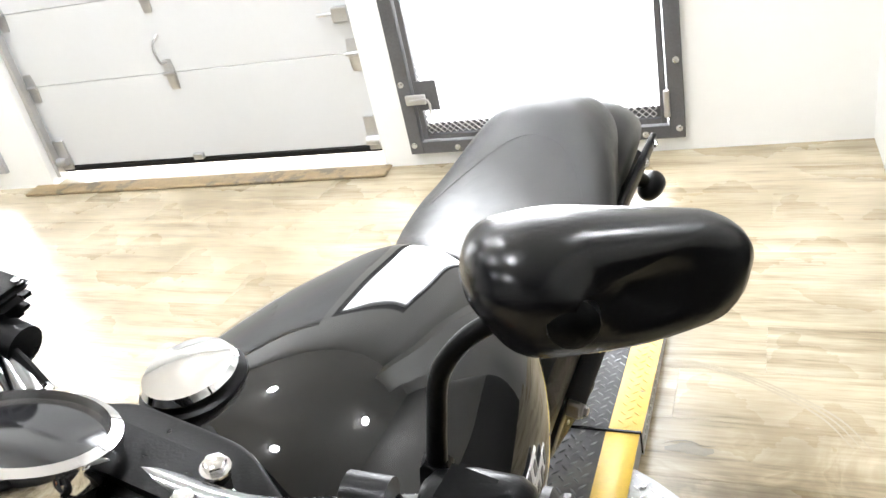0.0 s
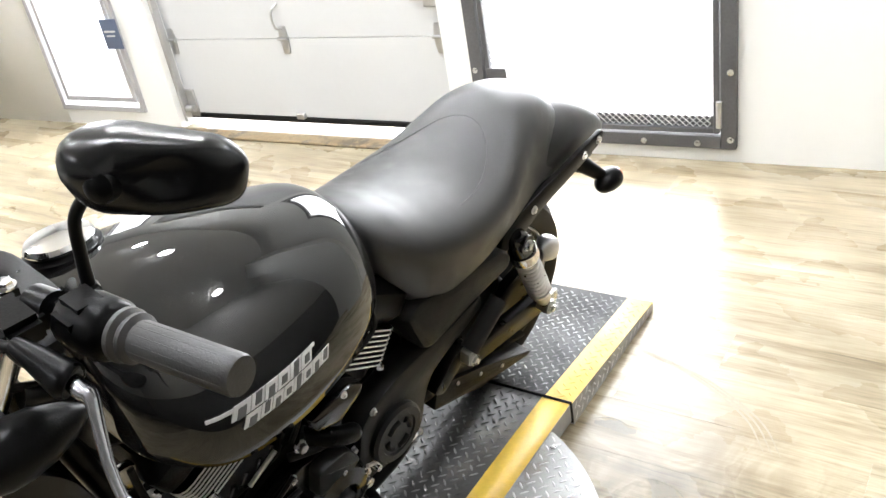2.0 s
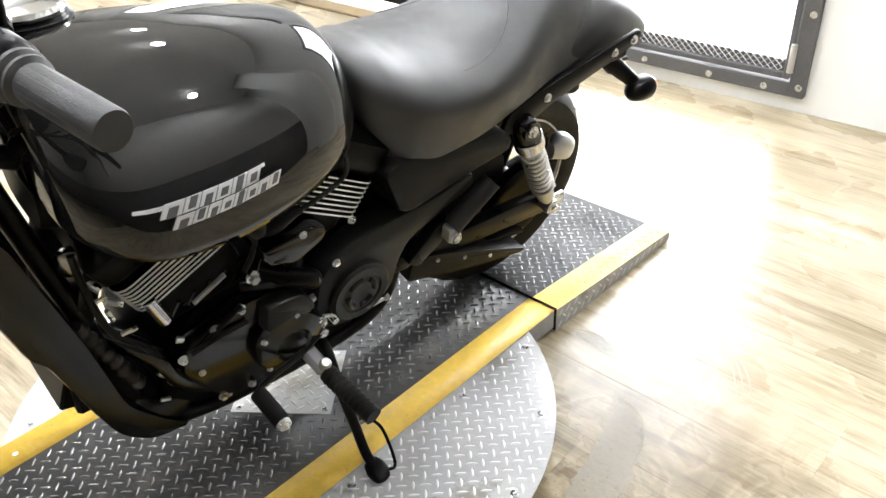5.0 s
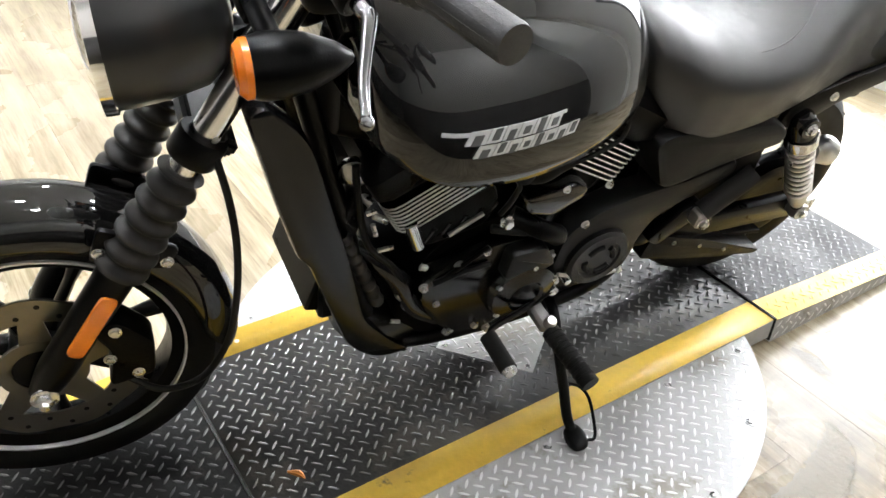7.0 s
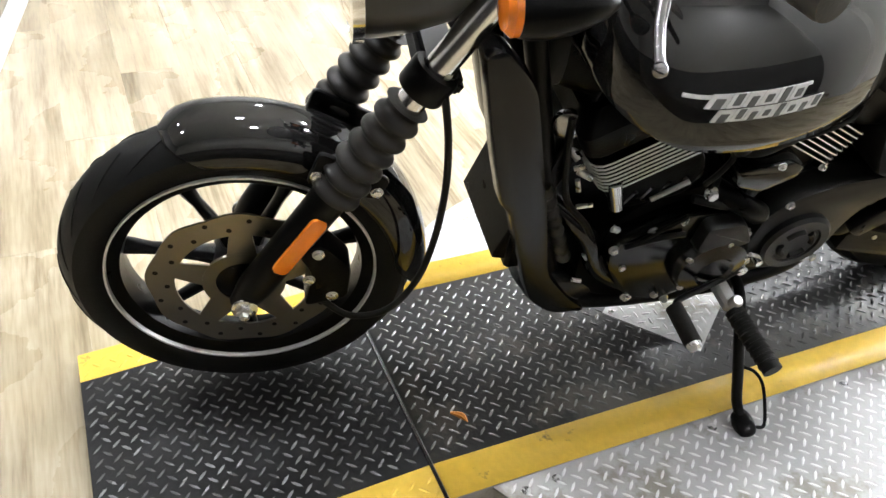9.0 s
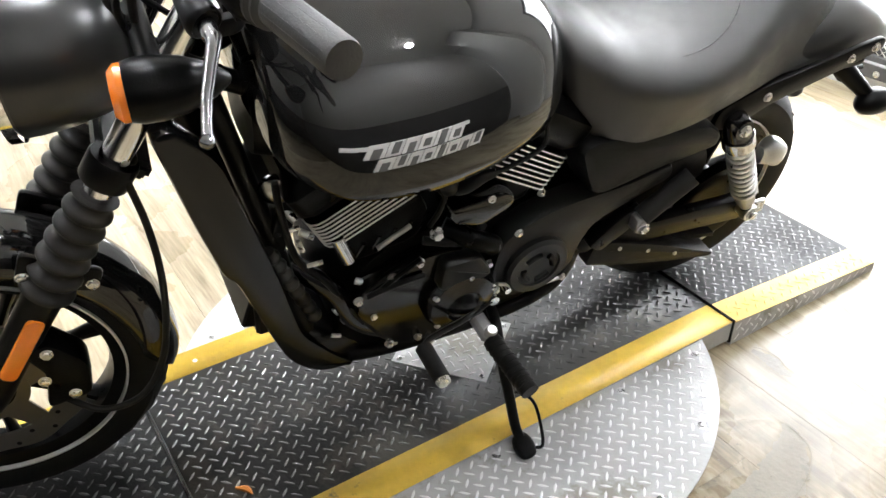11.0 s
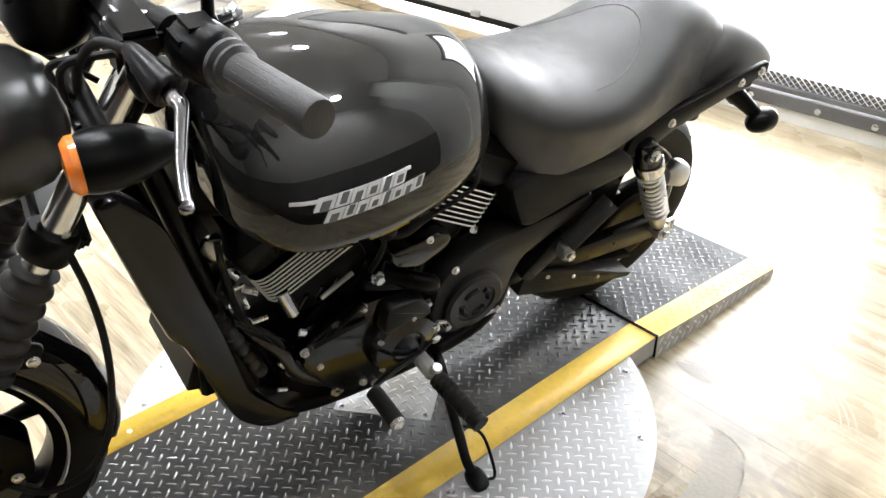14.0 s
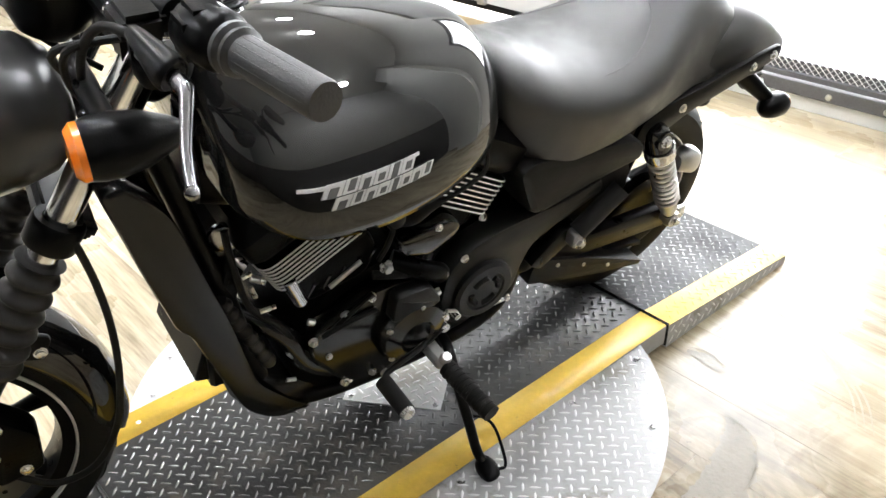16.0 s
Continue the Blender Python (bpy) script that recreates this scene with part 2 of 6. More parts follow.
M_SATINGLOSS = material("half-gloss black plastic", (0.003, 0.003, 0.0033), 0.24, 0, 0.0, 0.15, 20, 0.08, 500, spec=0.32)
M_DECAL = material("silver tank decal", (0.62, 0.62, 0.62), 0.35, 0.3, 0, 0.12, 60)
M_DECALDARK = material("grey tank decal", (0.1, 0.1, 0.1), 0.35, 0.2, 0, 0.08, 60)
M_DARKCHROME = material("dark polished bar", (0.28, 0.28, 0.285), 0.2, 1, 0, 0.1, 20)
M_LEVER = material("polished lever alloy", (0.2, 0.2, 0.21), 0.2, 1, 0, 0.1, 30)
M_MIRROR = material("mirror glass", (0.9, 0.9, 0.9), 0.02, 1, 0, 0.0, 10)
M_STAIN = material("peeled floor patch", (0.2, 0.17, 0.122), 0.4, 0, 0, 0.2, 9, 0.25, 90, scuff=(0.14, 0.118, 0.083), scuff_scale=14, scuff_cut=0.58)
M_LEAF = material("dry orange leaf", (0.55, 0.2, 0.03), 0.7, 0, 0, 0.3, 60)
M_SIGN = material("dark blue sign", (0.1, 0.13, 0.2), 0.4, 0, 0, 0.1, 20)
M_LAMP = glowing("lamp diffuser", (0.93, 0.955, 1.0), 304)
M_WHITEMESH = material("pale galvanised mesh", (0.8, 0.8, 0.8), 0.5, 0.2, 0, 0.1, 20)
M_OUTSIDE = glowing("bright overcast outside", (0.95, 0.97, 1.0), 10.0)

# ---- mesh helpers ----


def finish(bm, material_, sharp=38):
    for f in bm.faces:
        f.smooth = True
    for e in bm.edges:
        if len(e.link_faces) == 2 and e.calc_face_angle(0) > radians(sharp):
            e.smooth = False
    me = bpy.data.meshes.new("mesh")
    bm.to_mesh(me)
    bm.free()
    me.materials.append(material_)
    return me


def part(name, bm, material_, parent, label="", sharp=38):
    ob = new(name, finish(bm, material_, sharp))
    ob.parent = parent
    return tagged(ob, label)


def thing(name, label, category, m=None, group="", kind=""):
    ob = new(name)
    ob.empty_display_size = 0.1
    if m is not None:
        ob.matrix_basis = m
    return tagged(ob, label, category, group, kind)


def solid(name, bm, material_, label, category, kind="", m=None, sharp=38):
    ob = new(name, finish(bm, material_, sharp))
    if m is not None:
        ob.matrix_basis = m
    return tagged(ob, label, category, "", kind)


def join(*bms):
    out = bms[0]
    for other in bms[1:]:
        me = bpy.data.meshes.new("tmp")
        other.to_mesh(me)
        out.from_mesh(me)
        other.free()
        bpy.data.meshes.remove(me)
    return out


def box(x0, x1, y0, y1, z0, z1, bevel=0.0, m=None, seg=1):
    bm = bmesh.new()
    v = [bm.verts.new(p) for p in ((x0, y0, z0), (x1, y0, z0), (x1, y1, z0), (x0, y1, z0), (x0, y0, z1), (x1, y0, z1), (x1, y1, z1), (x0, y1, z1))]
    for f in ((3, 2, 1, 0), (4, 5, 6, 7), (0, 1, 5, 4), (1, 2, 6, 5), (2, 3, 7, 6), (3, 0, 4, 7)):
        bm.faces.new([v[i] for i in f])
    if bevel:
        bmesh.ops.bevel(bm, geom=bm.edges[:], offset=bevel, segments=seg, affect="EDGES")
    if m is not None:
        bm.transform(m)
    return bm


def catmull(pts, steps):
    """A smooth line through the points."""
    p = [np.array(q, float) for q in pts]
    p = [2 * p[0] - p[1], *p, 2 * p[-1] - p[-2]]
    out = []
    for i in range(1, len(p) - 2):
        for k in range(steps):
            t = k / steps
            out.append(0.5 * (2 * p[i] + (p[i + 1] - p[i - 1]) * t + (2 * p[i - 1] - 5 * p[i] + 4 * p[i + 1] - p[i + 2]) * t ** 2 + (3 * p[i] - p[i - 1] - 3 * p[i + 1] + p[i + 2]) * t ** 3))
    out.append(p[-2])
    return out


def skin(rings, close=True, caps=True):
    bm = bmesh.new()
    vs = [[bm.verts.new(p) for p in r] for r in rings]
    n = len(vs[0])
    for a, b in zip(vs, vs[1:]):
        for i in range(n if close else n - 1):
            j = (i + 1) % n
            bm.faces.new((a[i], a[j], b[j], b[i]))
    if caps and close:
        bm.faces.new(vs[0][::-1])
        bm.faces.new(vs[-1])
    bmesh.ops.recalc_face_normals(bm, faces=bm.faces)
    return bm


def tube(pts, r, seg=12, steps=6, caps=True):
    """A round tube along a smooth line; r may be one radius a point."""
    if np.isscalar(r):
        line = catmull(pts, steps) if steps > 1 else [np.array(p, float) for p in pts]
        rad = [r] * len(line)
    else:
        both = catmull([(*p, q) for p, q in zip(pts, r)], steps) if steps > 1 else [np.array((*p, q), float) for p, q in zip(pts, r)]
        line, rad = [b[:3] for b in both], [max(0.0005, b[3]) for b in both]
    rings, up = [], None
    for i, p in enumerate(line):
        d = Vector(line[min(i + 1, len(line) - 1)] - line[max(i - 1, 0)]).normalized()
        if up is None:
            up = d.orthogonal().normalized()
        up = (up - d * up.dot(d)).normalized()
        side = d.cross(up)
        rings.append([Vector(p) + float(rad[i]) * (math.cos(a) * up + math.sin(a) * side) for a in [2 * math.pi * k / seg for k in range(seg)]])
    return skin(rings, True, caps)


def lathe(profile, origin=(0, 0, 0), axis=(1, 0, 0), seg=32, caps=True):
    """A turned shape: radius and distance along the axis."""
    a = Vector(axis).normalized()
    u = a.orthogonal().normalized()
    w = a.cross(u)
    o = Vector(origin)
    rings = [[o + a * float(h) + float(r) * (math.cos(t) * u + math.sin(t) * w) for t in [2 * math.pi * k / seg for k in range(seg)]] for r, h in profile]
    return skin(rings, True, caps)


def ring_solid(profile, origin, axis, seg=48):
    """A turned ring whose profile closes on itself."""
    return lathe([*profile, profile[0]], origin, axis, seg, False)


def rounded(points, r, seg=3):
    """A polygon in two coordinates with rounded corners."""
    out, n = [], len(points)
    for i in range(n):
        p, a, b = (np.array(points[k % n], float) for k in (i, i - 1, i + 1))
        da, db = a - p, b - p
        la, lb = np.linalg.norm(da), np.linalg.norm(db)
        q = min(r, la * 0.45, lb * 0.45)
        s, e = p + da / la * q, p + db / lb * q
        for k in range(seg + 1):
            t = k / seg
            out.append((1 - t) ** 2 * s + 2 * t * (1 - t) * p + t * t * e)
    return out


def slab(outline, x0, x1, r=0.01, bevel=0.003, seg=3):
    """A plate: an outline in (y, z), thick from x0 to x1 across the machine, with rounded corners and edges."""
    o = rounded(outline, r, seg) if r else [np.array(p, float) for p in outline]
    c = sum(o) / len(o)
    lo, hi = min(x0, x1), max(x0, x1)
    b = min(bevel, (hi - lo) / 2.2)

    def shrink(d):
        out, n = [], len(o)
        for i in range(n):
            t = o[(i + 1) % n] - o[i - 1]
            nrm = np.array((t[1], -t[0])) / (np.linalg.norm(t) + 1e-9)
            out.append(o[i] - sign * nrm * d)
        return out
    area = sum(o[i][0] * o[(i + 1) % len(o)][1] - o[(i + 1) % len(o)][0] * o[i][1] for i in range(len(o)))
    sign = 1 if area > 0 else -1
    rings = []
    for x, d in ((lo, b), (lo + b * 0.3, b * 0.3), (lo + b, 0), (hi - b, 0), (hi - b * 0.3, b * 0.3), (hi, b)):
        rings.append([(x, p[0], p[1]) for p in shrink(d)])
    return skin(rings)


def loft(rows, n=32, steps=5, power=2.4, low=None):
    """A body along y. rows: y, half width, top, widest height, bottom, x of the middle."""
    rings = []
    for y, hw, top, mid, bot, cx in catmull([(*r, 0.0)[:6] if len(r) == 5 else r for r in rows], steps):
        ring = []
        for k in range(n):
            a = 2 * math.pi * k / n
            c, s = math.cos(a), math.sin(a)
            x = hw * math.copysign(abs(c) ** (2 / power), c)
            h = (top - mid) if s > 0 else (mid - bot)
            if s < 0 and low:
                x = hw * math.copysign(abs(c) ** (2 / low), c)
            ring.append((cx + x, y, mid + h * math.copysign(abs(s) ** (2 / (low if s < 0 and low else power)), s)))
        rings.append(ring)
    return skin(rings)


def bolt(p, axis, r=0.006, h=0.006):
    """A flanged hexagon bolt head."""
    return join(lathe([(r * 1.35, 0), (r * 1.35, h * 0.25), (r, h * 0.3)], p, axis, 14), lathe([(r, h * 0.25), (r, h * 0.9), (r * 0.8, h)], p, axis, 6))



# ---- room ----


def wall_run(name, u0, u1, holes, z1, m, label, thick=0.15, mat=M_WALL):
    """A wall along u with openings (u0, u1, z0, z1) that go through it."""
    bm = None
    us = sorted({u0, u1, *[h[0] for h in holes], *[h[1] for h in holes]})
    for a, b in zip(us, us[1:]):
        cuts = [(h[2], h[3]) for h in holes if h[0] <= a and b <= h[1]]
        z = 0.0
        spans = []
        for lo, hi in sorted(cuts):
            if lo > z:
                spans.append((z, lo))
            z = hi
        if z < z1:
            spans.append((z, z1))
        for lo, hi in spans:
            piece = box(a, b, 0, thick, lo, hi)
            bm = piece if bm is None else join(bm, piece)
    return solid(name, bm, mat, label, "wall", "structure", m)


GATE = (-0.785, 0.28, 0.062, 2.15)
GARAGE = (-2.655, -0.92, 0.0, 2.3)
EXIT = (-3.59, -2.885, 0.092, 2.12)
wall_run("wall_north", ROOM_X0 - 0.1, ROOM_X1, [GATE, GARAGE, EXIT], CEIL, WALL, "white painted wall with a gate and roller door")
# unseen walls; their dark lower bands are added to darken the motorcycle's reflections
solid("wall_east", box(ROOM_X1, ROOM_X1 + 0.15, ROOM_Y0, 2.5, DARK_WALL_TOP, CEIL), M_GREYWALL, "plain unseen grey side wall above an added dark band", "wall", "structure")
solid("unseen_dark_east", box(ROOM_X1, ROOM_X1 + 0.15, ROOM_Y0, 2.5, 0, DARK_WALL_TOP), M_UNSEENDARK, "unseen dark lower side wall, added to darken reflections", "wall", "structure")
solid("wall_west", box(ROOM_X0 - 0.15, ROOM_X0, ROOM_Y0, 2.3, 0, CEIL), M_WALL, "plain white painted side wall", "wall", "structure")
solid("wall_south", box(ROOM_X0, ROOM_X1, ROOM_Y0 - 0.15, ROOM_Y0, DARK_WALL_TOP, CEIL), M_GREYWALL, "plain unseen grey end wall above an added dark band", "wall", "structure")
solid("unseen_dark_south", box(ROOM_X0, ROOM_X1, ROOM_Y0 - 0.15, ROOM_Y0, 0, DARK_WALL_TOP), M_UNSEENDARK, "unseen dark lower end wall, added to darken reflections", "wall", "structure")
solid("ceiling", box(ROOM_X0 - 0.15, ROOM_X1 + 0.15, ROOM_Y0 - 0.15, 2.6, CEIL, CEIL + 0.12), M_CEIL, "pale painted ceiling with round lamps", "ceiling", "structure")
floor = solid("floor", box(ROOM_X0, ROOM_X1, ROOM_Y0, 2.6, -0.1, -0.004), M_SUBFLOOR, "light oak vinyl plank floor, worn and stained", "floor", "structure")
solid("backdrop", box(-16, 12, 5.0, 5.05, -1, 6), M_OUTSIDE, "bright overcast daylight outside", "backdrop", "structure")
solid("ground", box(-16, 12, 2.62, 5.0, -0.12, -0.02), material("outside concrete", (0.45, 0.45, 0.44), 0.8, 0, 0, 0.1, 3), "pale concrete outside the doors", "ground", "structure")


def downlight():
    ob = thing("ceiling_light", "round white recessed ceiling lamp, lit", "lamp", group="ceiling lamps")
    part("trim_ring", ring_solid([(0.085, 0), (0.1, 0.0), (0.1, -0.012), (0.085, -0.012)], (0, 0, 0), (0, 0, 1), 32), M_DOOR, ob)
    part("diffuser", lathe([(0.084, -0.009), (0.084, -0.002)], (0, 0, 0), (0, 0, 1), 32), M_LAMP, ob, "glowing round diffuser")
    return ob


lamp = downlight()
SPOTS = [(-1.65, 1.5), (-0.65, 1.28), (1.32, 1.3), (0.15, -0.3), (-1.1, -0.35), (-3.2, 0.6), (-2.4, -2.4), (-0.6, -2.4)]
lamp.matrix_basis = pose(*SPOTS[0], CEIL - 0.001)
for x, y in SPOTS[1:]:
    copy_thing(lamp, pose(x, y, CEIL - 0.001))

# floor planks along x
random.seed(4)
plank_w, plank_l = 0.181, 1.22
lengths = {}


def plank_mesh(l):
    key = round(l, 3)
    if key not in lengths:
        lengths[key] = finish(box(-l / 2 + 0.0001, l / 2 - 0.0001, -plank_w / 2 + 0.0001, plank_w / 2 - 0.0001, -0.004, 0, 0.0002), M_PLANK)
    return lengths[key]


row = 0
y = -1.9
while y < 2.35:
    x = -4.3 + [0.0, -0.47, -0.83, -0.2][row % 4]
    while x < ROOM_X1 - 0.02:
        xa, xb = max(x, ROOM_X0), min(x + plank_l, ROOM_X1)
        ob = new("plank", plank_mesh(xb - xa))
        ob.parent = floor
        ob.location = ((xa + xb) / 2, y + plank_w / 2, 0)
        x += plank_l
    y += plank_w
    row += 1
solid("floor_rest", box(ROOM_X0, ROOM_X1, ROOM_Y0, -1.9, -0.004, 0), M_PLANK, "light oak vinyl floor at the far end", "floor", "structure")

# ---- gate ----


def gate():
    g = thing("security_gate", "dark grey steel security gate with expanded mesh, closed", "gate", WALL)
    u0, u1, z0, z1 = GATE
    for n, b in (("frame_bar", box(u0, u0 + 0.055, -0.03, 0.02, z0, z1, 0.002)), ("frame_bar", box(u1 - 0.055, u1, -0.03, 0.02, z0, z1, 0.002)),
                 ("frame_bar", box(u0 + 0.055, u1 - 0.055, -0.03, 0.02, z0, z0 + 0.05, 0.002)), ("frame_bar", box(u0 + 0.055, u1 - 0.055, -0.03, 0.02, z1 - 0.05, z1, 0.002))):
        part(n, b, M_GREYPAINT, g)
    i0, i1, k0, k1 = u0 + 0.062, u1 - 0.062, z0 + 0.056, z1 - 0.056
    part("leaf_bar", box(i0, i0 + 0.022, -0.02, 0.012, k0, k1, 0.002), M_GREYPAINT, g)
    part("leaf_bar", box(i1 - 0.022, i1, -0.02, 0.012, k0, k1, 0.002), M_GREYPAINT, g)
    part("leaf_bar", box(i0 + 0.022, i1 - 0.022, -0.02, 0.012, k0, k0 + 0.02, 0.002), M_GREYPAINT, g)
    for z in (0.1, 0.357, 0.7, 1.1, 1.7):
        for u in (u0 + 0.02, u1 - 0.02):
            part("bolt", bolt((u, -0.03, z), (0, -1, 0), 0.009, 0.008), M_BOLT, g)
    for u in (u0 + 0.2, u0 + 0.46, u0 + 0.72, u1 - 0.14):
        part("bolt", bolt((u, -0.03, z0 + 0.02), (0, -1, 0), 0.009, 0.008), M_BOLT, g)
    lock = part("lock_plate", box(i0 + 0.01, i0 + 0.097, -0.026, -0.02, 0.243, 0.364, 0.002), M_GREYPAINT, g, "dark tread-pattern lock plate")
    part("latch_bolt", join(box(u0 + 0.03, i0 + 0.05, -0.045, -0.032, 0.275, 0.315, 0.003), tube([(u0 + 0.05, -0.05, 0.295), (i0 + 0.06, -0.05, 0.295), (i0 + 0.065, -0.05, 0.235)], 0.005, 8, 3)), M_GALV, g, "galvanised sliding latch")
    for z in (0.2, 1.1, 1.9):
        part("hinge", lathe([(0.011, -0.05), (0.011, 0.05)], (i1 + 0.003, -0.035, z), (0, 0, 1), 12), M_GALV, g)
    strip = part("kick_strip", box(i0 + 0.022, i1 - 0.022, 0.001, 0.006, k0 + 0.02, k0 + 0.062, 0.001), M_GREYPAINT, g, "dark tread-pattern kick strip")
    for k in range(38):
        u, q = i0 + 0.036 + k * 0.0232, (1 if k % 2 else -1)
        for z in (k0 + 0.031, k0 + 0.05):
            part("strip_lug", tube([(u - 0.008, 0.0, z - q * 0.005), (u, -0.0015, z), (u + 0.008, 0.0, z + q * 0.005)], [0.001, 0.0025, 0.001], 6, 1), M_GREYPAINT, strip)
            q = -q
    # expanded metal
    verts, faces = [], []
    w, h, s = 0.026, 0.012, 0.0016

    def strand(a, b):
        d = np.array(b) - np.array(a)
        n = np.array((-d[1], d[0])) / np.hypot(*d) * s / 2
        k = len(verts)
        for p, q in ((a, n), (a, -n), (b, -n), (b, n)):
            verts.append((p[0] + q[0], -0.004, p[1] + q[1]))
        for p, q in ((a, n), (a, -n), (b, -n), (b, n)):
            verts.append((p[0] + q[0], 0.0, p[1] + q[1]))
        faces.extend([(k, k + 1, k + 2, k + 3), (k + 7, k + 6, k + 5, k + 4), (k, k + 3, k + 7, k + 4), (k + 1, k + 5, k + 6, k + 2)])
    nz, nu = int((1.5 - k0) / h), int((i1 - i0 - 0.044) / w)
    for iz in range(nz):
        for iu in range(nu):
            ua, za = i0 + 0.022 + iu * w, k0 + 0.02 + iz * h
            if iz % 2:
                strand((ua, za), (ua + w / 2, za + h))
                strand((ua + w, za), (ua + w / 2, za + h))
            else:
                strand((ua + w / 2, za), (ua, za + h))
                strand((ua + w / 2, za), (ua + w, za + h))
    me = bpy.data.meshes.new("mesh")
    me.from_pydata(verts, [], faces)
    me.materials.append(M_WHITEMESH)
    ob = new("expanded_mesh", me)
    ob.parent = g
    tagged(ob, "pale expanded steel mesh", kind="stuff")
    return g



gate()

# ---- sectional door ----


def sectional_door():
    d = thing("garage_door", "white sectional overhead door with grey hinges, closed", "garage door", WALL)
    u0, u1 = GARAGE[0] + 0.012, GARAGE[1] - 0.012
    z, k = 0.066, 0
    while z < 2.2:
        part("door_panel", box(u0, u1, 0.085, 0.125, z, min(z + 0.402 if z < 0.1 else z + 0.3355, GARAGE[3]) - 0.0005, 0.002), M_DOOR, d)
        z += 0.4035 if z < 0.1 else 0.337
    part("door_backing", box(u0, u1, 0.127, 0.135, 0.05, GARAGE[3]), M_DOOR, d)
    part("bottom_seal", box(u0, u1, 0.078, 0.13, 0.036, 0.066, 0.006), M_RUBBERSEAL, d, "black rubber bottom seal")
    for u in (u0 + 0.035, -1.845, u1 - 0.045):
        for zz in (0.469, 0.806, 1.143):
            h = part("hinge", slab([(u - 0.02, zz - 0.075), (u + 0.02, zz - 0.075), (u + 0.028, zz), (u + 0.02, zz + 0.06), (u - 0.02, zz + 0.06), (u - 0.028, zz)], 0, 0.004, 0.006, 0.001), M_GALV, d, "galvanised pointed hinge")
            h.matrix_basis = Matrix(((0, 1, 0, 0), (-1, 0, 0, 0.083), (0, 0, 1, 0), (0, 0, 0, 1)))
            part("hinge_pin", lathe([(0.008, -0.03), (0.008, 0.03)], (u, 0.07, zz), (1, 0, 0), 10), M_GALV, d)
    for u in (u0 + 0.04, u1 - 0.04):
        part("bottom_bracket", join(box(u - 0.035, u + 0.035, 0.07, 0.084, 0.05, 0.2, 0.003), lathe([(0.02, -0.03), (0.02, 0.03)], (u, 0.055, 0.1), (1, 0, 0), 14)), M_GALV, d, "galvanised roller bracket")
    part("track", box(u0 - 0.005, u0 + 0.018, 0.03, 0.07, 0.03, 2.2, 0.003), M_GALV, d, "galvanised vertical track")
    mid = -1.845
    part("lift_handle", tube([(mid + 0.0, 0.083, 0.515), (mid - 0.012, 0.05, 0.53), (mid - 0.016, 0.05, 0.6), (mid + 0.0, 0.083, 0.638)], 0.006, 8), M_GALV, d, "grey lift handle")
    part("slide_lock", join(box(u1 - 0.09, u1 - 0.02, 0.06, 0.084, 0.6, 0.66, 0.004), tube([(u1 - 0.09, 0.065, 0.635), (u1 - 0.15, 0.06, 0.635)], 0.007, 8, 1)), M_GALV, d, "galvanised slide lock")
    part("step_plate", box(mid - 0.03, mid + 0.02, 0.06, 0.084, 0.062, 0.09, 0.003), M_GALV, d)
    return d


sectional_door()
solid("threshold", join(box(GARAGE[0] - 0.1, GARAGE[1] + 0.03, -0.1, 0.0, 0, 0.014, 0.006)), M_OSB, "worn plywood threshold strip below the overhead door", "threshold", "structure", WALL)


def exit_door():
    d = thing("exit_door", "grey aluminium-framed glass door, closed and sunlit", "door", WALL)
    u0, u1, z0, z1 = EXIT
    for b in (box(u0, u0 + 0.03, -0.02, 0.03, z0, z1, 0.002), box(u1 - 0.03, u1, -0.02, 0.03, z0, z1, 0.002), box(u0 + 0.03, u1 - 0.03, -0.02, 0.03, z0, z0 + 0.03, 0.002), box(u0 + 0.03, u1 - 0.03, -0.02, 0.03, z1 - 0.03, z1, 0.002)):
        part("door_frame", b, M_ALU, d)
    a, b_, c = u0 + 0.05, u1 - 0.05, z0 + 0.055
    for q in (box(a, a + 0.03, -0.01, 0.02, c, z1 - 0.05, 0.002), box(b_ - 0.03, b_, -0.01, 0.02, c, z1 - 0.05, 0.002), box(a + 0.03, b_ - 0.03, -0.01, 0.02, c, c + 0.03, 0.002), box(a + 0.03, b_ - 0.03, -0.01, 0.02, 0.93, 0.96, 0.002)):
        part("leaf_rail", q, M_ALU, d)
    s = part("door_sign", box(b_ - 0.055, b_ + 0.07, -0.034, -0.024, 0.458, 0.618, 0.002), M_SIGN, d, "dark blue notice with pale bars")
    part("bar", box(b_ - 0.035, b_ + 0.05, -0.0365, -0.0345, 0.548, 0.558), M_DOOR, s)
    part("bar", box(b_ - 0.025, b_ + 0.04, -0.0365, -0.0345, 0.525, 0.533), M_DOOR, s)
    return d


exit_door()
solid("pilaster", box(0.9, 1.4, -0.3, 0.0, 0, CEIL, 0.004), M_WALL, "white boxed-in pilaster on the wall", "wall", "structure", WALL)

# ---- turntable and ramps ----


SINGLES = []


LUG_L, LUG_W, LUG_T, LUG_PITCH = 0.0118, 0.0025, 0.0015, 0.0222


